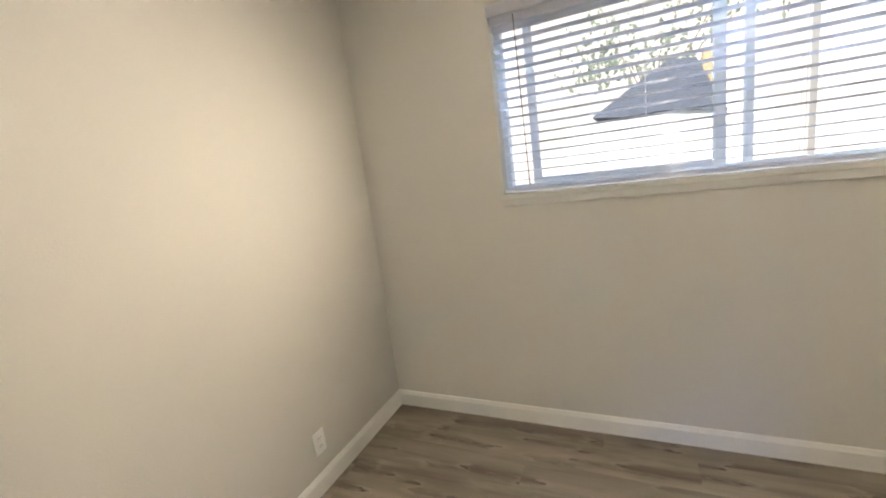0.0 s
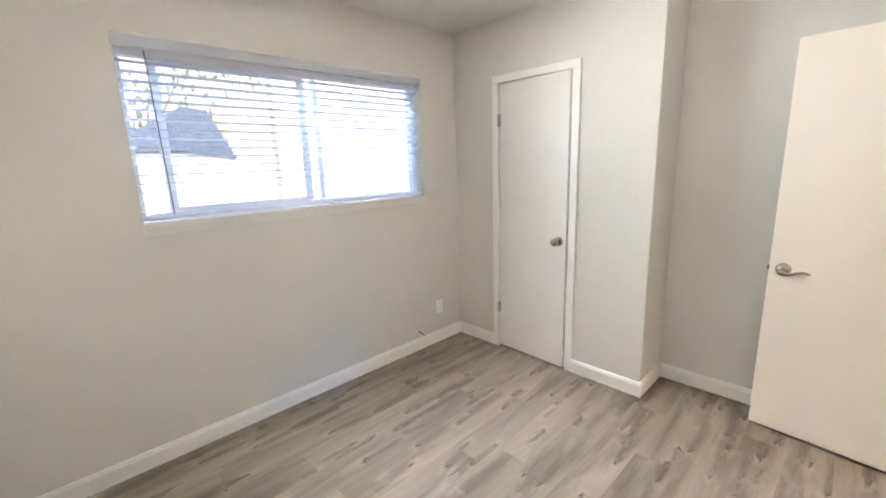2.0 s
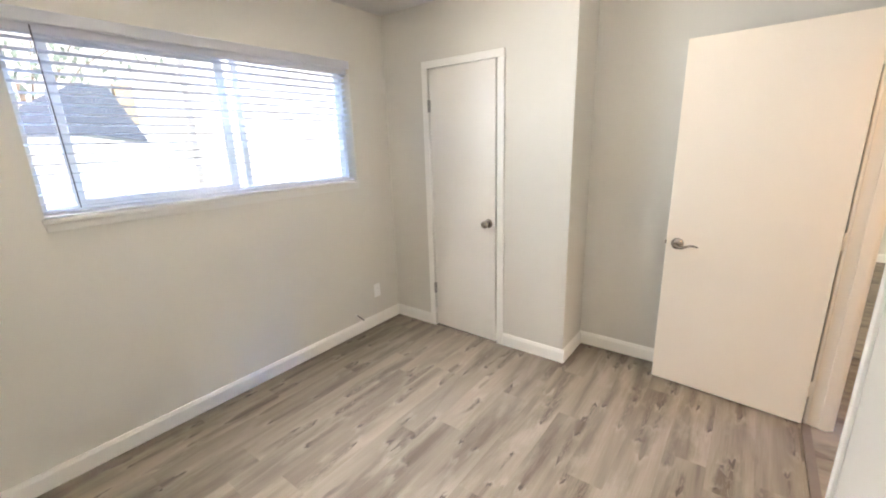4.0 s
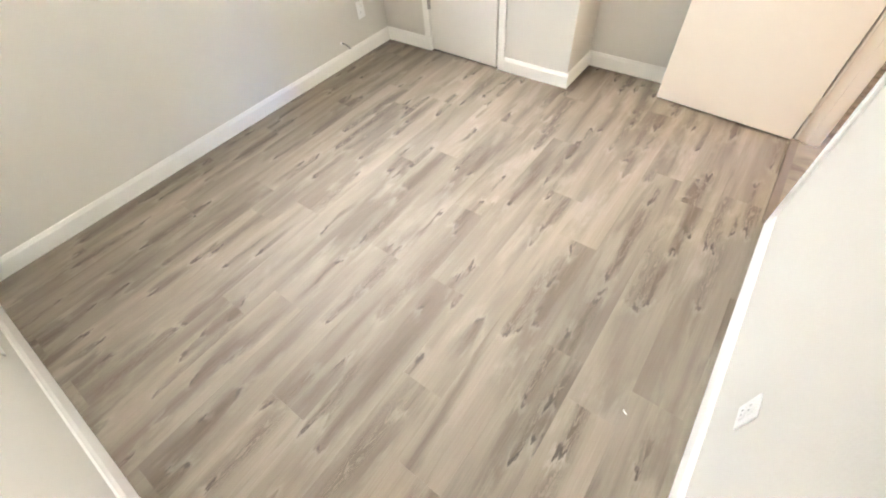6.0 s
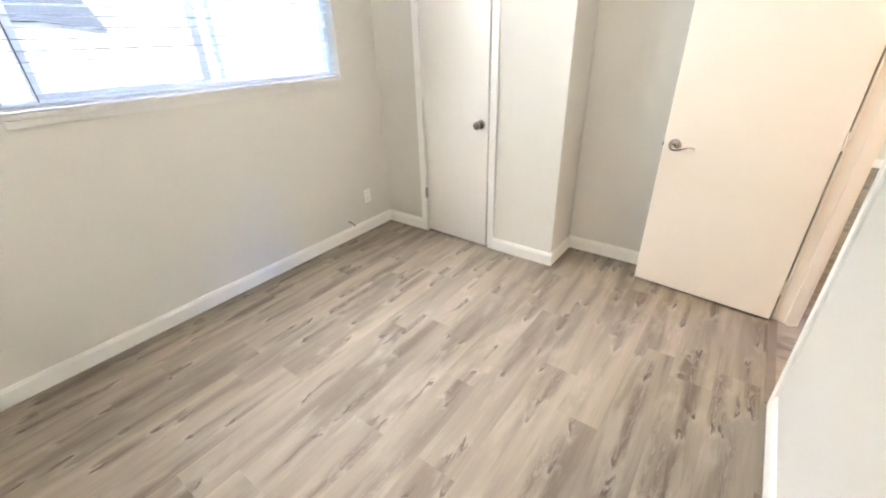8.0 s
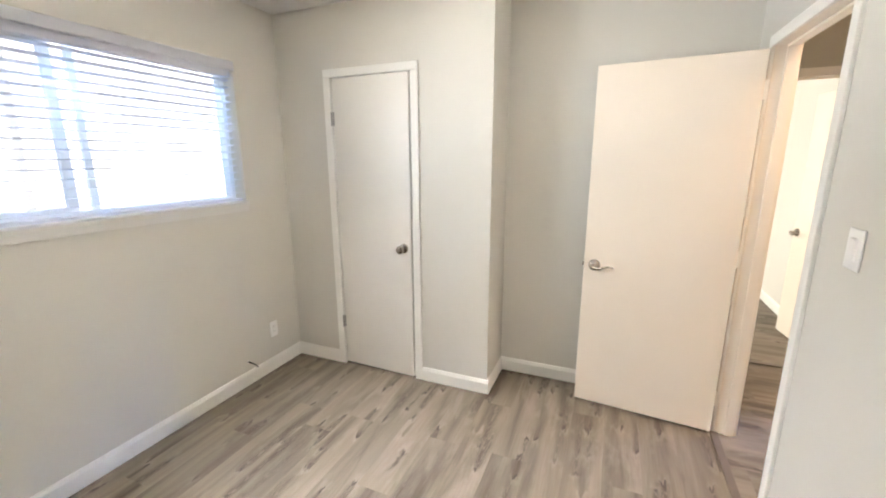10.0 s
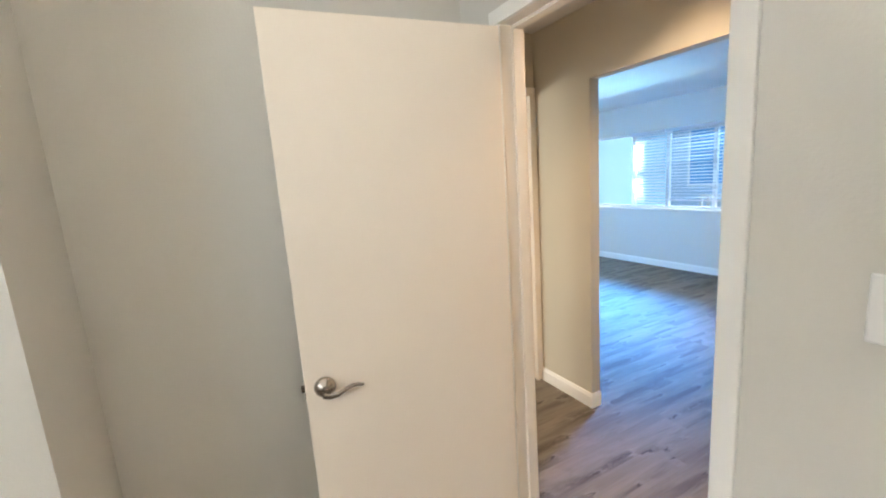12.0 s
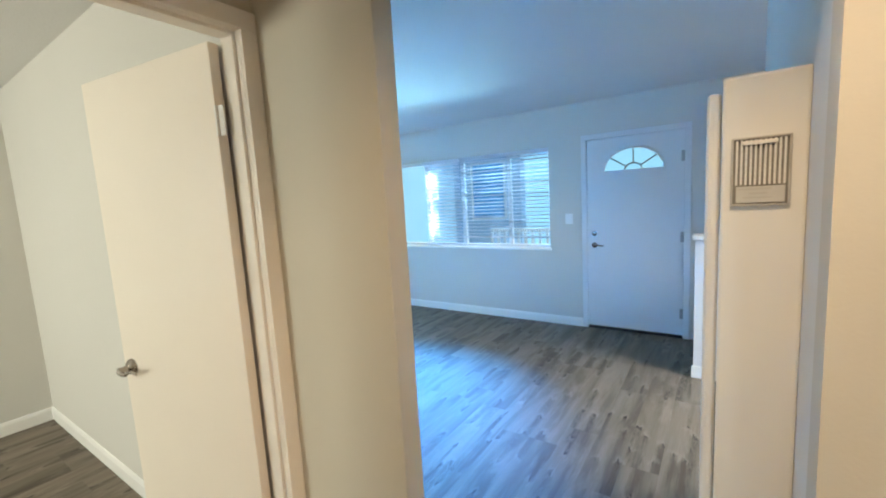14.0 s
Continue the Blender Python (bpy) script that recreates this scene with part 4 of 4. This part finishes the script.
def tree(label, m, height, spread, seed):
    """A tapered trunk with limbs and a crown of small leaves."""
    rnd = random.Random(seed)
    e = thing("tree", label, "tree", m)
    bm = bmesh.new()
    sweep(bm, [(0, 0, 0), (0.03, 0.02, height * 0.3), (-0.02, 0.03, height * 0.6)], (0.09, 0.06, 0.03), 10)
    tips = []
    for i in range(9):
        a, r = i * 2.4, spread * rnd.uniform(0.5, 1.0)
        tip = (r * math.cos(a), r * math.sin(a), height * rnd.uniform(0.58, 0.95))
        sweep(bm, [(0, 0, height * 0.45), (tip[0] * 0.5, tip[1] * 0.5, height * 0.5 + tip[2] * 0.2), tip], (0.018, 0.010, 0.004), 6)
        tips.append(tip)
    part("trunk", bm, M_BARK, e)
    bm = bmesh.new()
    for tip in tips:
        for _ in range(110):
            c = Vector(tip) + Vector((rnd.gauss(0, 0.28), rnd.gauss(0, 0.28), rnd.gauss(0, 0.22)))
            q = Euler((rnd.uniform(0, 6), rnd.uniform(0, 6), rnd.uniform(0, 6))).to_matrix()
            s = rnd.uniform(0.04, 0.08)
            bm.faces.new([bm.verts.new(c + q @ Vector(v) * s) for v in ((-1, 0, 0), (0, -0.5, 0.1), (1, 0, 0), (0, 0.5, 0.1))])
    part("crown", bm, M_LEAF, e, "sparse green leaves")
    return e


tree("leafy green tree against the bright sky", pose(0.35, 8.3, -0.25), 4.6, 1.5, 3)

# neighbouring wing beyond the bedroom: pale stucco with a post
nb = thing("neighbour_house", "sunlit pale pink stucco house across the yard", "house", pose(3.4, 7.2, -0.25))
part("wall", boxes((-1.3, 3.0, 0, 0.25, 0, 5.2)), M_STUCCO, nb)
part("roof", boxes((-1.6, 3.3, -0.35, 0.6, 5.2, 5.32, 0.02)), M_ROOF, nb, "dark roof edge")

# house and railing beyond the living room window
nb = thing("neighbour_house", "blue house with a shaded window across the walkway", "house", pose(6.2, -9.6, -0.25))
part("wall", boxes((-0.9, 0.9, -0.25, 0, 0, 3.4)), M_BLUEWALL, nb)
part("roof", boxes((-1.1, 1.1, -0.6, 0.35, 3.4, 3.55, 0.02)), M_ROOF, nb, "dark roof edge")
w = part("window", boxes((-0.55, 0.4, -0.02, 0.03, 1.2, 2.6, 0.01)), M_VINYL, nb, "white window frame")
part("pane", boxes((-0.48, 0.33, 0.031, 0.036, 1.27, 2.53)), plain("blue_pane", (0.12, 0.38, 0.70), 0.3), w, "dark blue window glass")
M_RAILING = plain("railing_paint", (0.50, 0.55, 0.58), 0.6, vary=0.05)
rail = thing("railing", "white picket railing along the walkway", "railing", pose(3.2, -6.9, -0.25))
part("rail", boxes((0, 1.5, -0.025, 0.025, 1.18, 1.23, 0.005)), M_RAILING, rail)
part("rail", boxes((0, 1.5, -0.02, 0.02, 0.15, 0.19, 0.005)), M_RAILING, rail)
first = None
for i in range(13):
    if first is None:
        first = part("picket", boxes((-0.02, 0.02, -0.02, 0.02, 0.0, 1.18)), M_RAILING, rail)
        o = first
    else:
        o = new("picket", first.data)
        o.parent = rail
    o.location = (0.04 + i * 0.12, 0, 0)

# tiny curled scrap left on the bedroom floor
scrap = thing("paper_scrap", "tiny pale curled scrap on the plank floor", "scrap", pose(-0.269, -0.326, 0.001, 0, 0, 55))
bm = bmesh.new()
sweep(bm, [(-0.010, 0, 0.001), (-0.002, 0.002, 0.002), (0.005, 0.002, 0.001), (0.010, -0.002, 0.001)], (0.0008, 0.0016, 0.0016, 0.0008), 8)
part("scrap_strip", bm, M_PLASTIC, scrap)


# ---------------------------------------------------------------- floor planks
floor = structure("floor", boxes((-1.45, 7.2, -5.333, 2.35, -0.06, -0.0065)), M_DARK, "grey-brown oak laminate plank floor")
PW, PL = 0.182, 1.20


def plank(x0, x1, y0, y1, turned):
    """One board from x0 to x1 along its grain and y0 to y1 across it."""
    cx, cy = ((y0 + y1) / 2, (x0 + x1) / 2) if turned else ((x0 + x1) / 2, (y0 + y1) / 2)
    me = PLANKS.get((round(x1 - x0, 3), round(y1 - y0, 3)))
    if me is None:
        bm = bmesh.new()
        hx, hy, g, c = (x1 - x0) / 2 - 0.0001, (y1 - y0) / 2 - 0.0001, 0.0006, 0.0002
        lo = [bm.verts.new((sx * hx, sy * hy, -0.006)) for sx, sy in ((-1, -1), (1, -1), (1, 1), (-1, 1))]
        mid = [bm.verts.new((sx * hx, sy * hy, -c)) for sx, sy in ((-1, -1), (1, -1), (1, 1), (-1, 1))]
        top = [bm.verts.new((sx * (hx - g), sy * (hy - g), 0)) for sx, sy in ((-1, -1), (1, -1), (1, 1), (-1, 1))]
        for a, b_ in ((lo, mid), (mid, top)):
            for i in range(4):
                bm.faces.new((a[i], a[(i + 1) % 4], b_[(i + 1) % 4], b_[i]))
        bm.faces.new(top)
        me = bpy.data.meshes.new("plank")
        bm.to_mesh(me)
        bm.free()
        me.materials.append(M_PLANK)
        PLANKS[(round(x1 - x0, 3), round(y1 - y0, 3))] = me
    ob = new("plank", me)
    ob.parent = floor
    ob.location = (cx, cy, 0)
    if turned:
        ob.rotation_euler = (0, 0, math.pi / 2)


def lay(x0, x1, y0, y1, first, ends, turned):
    """Rows of planks that fill a rectangle: along x, or along y where turned. first is a seam; ends gives the butt joint of a row."""
    a0, a1, c0, c1 = (y0, y1, x0, x1) if turned else (x0, x1, y0, y1)
    low = first - PW * math.ceil((first - c0) / PW)
    while low < c1:
        lo, hi = max(low, c0), min(low + PW, c1)
        at = ends.get(round((first - low) / PW), None)
        p = a0 - PL * rng.choice((0.08, 0.27, 0.45, 0.66, 0.84)) if at is None else at - PL * math.ceil((at - a0) / PL)
        while p < a1 and hi - lo > 0.01:
            s0, s1 = max(p, a0), min(p + PL, a1)
            if s1 - s0 > 0.01:
                plank(s0, s1, lo, hi, turned)
            p += PL
        low += PW


PLANKS = {}
rng = random.Random(7)
# butt joints in the bedroom, by the row counted from the seam nearest the window wall
ENDS = {0: -0.236, 3: -0.21, 4: -0.372, 5: -0.2, 6: -0.8, 7: -0.643, 8: -0.195, 9: -0.95, 10: -0.188, 11: -0.60, 12: -0.85, 13: -0.188, 14: -0.335, 15: -0.185}
SPLIT = -0.535
lay(-1.45, 1.91, SPLIT, 2.35, 2.228, ENDS, False)
lay(0.74, HALL_E + 0.03, -5.333, SPLIT, 1.02, {}, True)
lay(HALL_E + 0.03, 5.76, R2_S - 0.05, R2_N, 2.75, {}, True)
lay(HALL_E + 0.03, 7.2, -5.333, R2_S - 0.05, 2.75, {}, True)
lay(-0.4, 0.74, -5.333, -2.89, 1.02, {}, True)
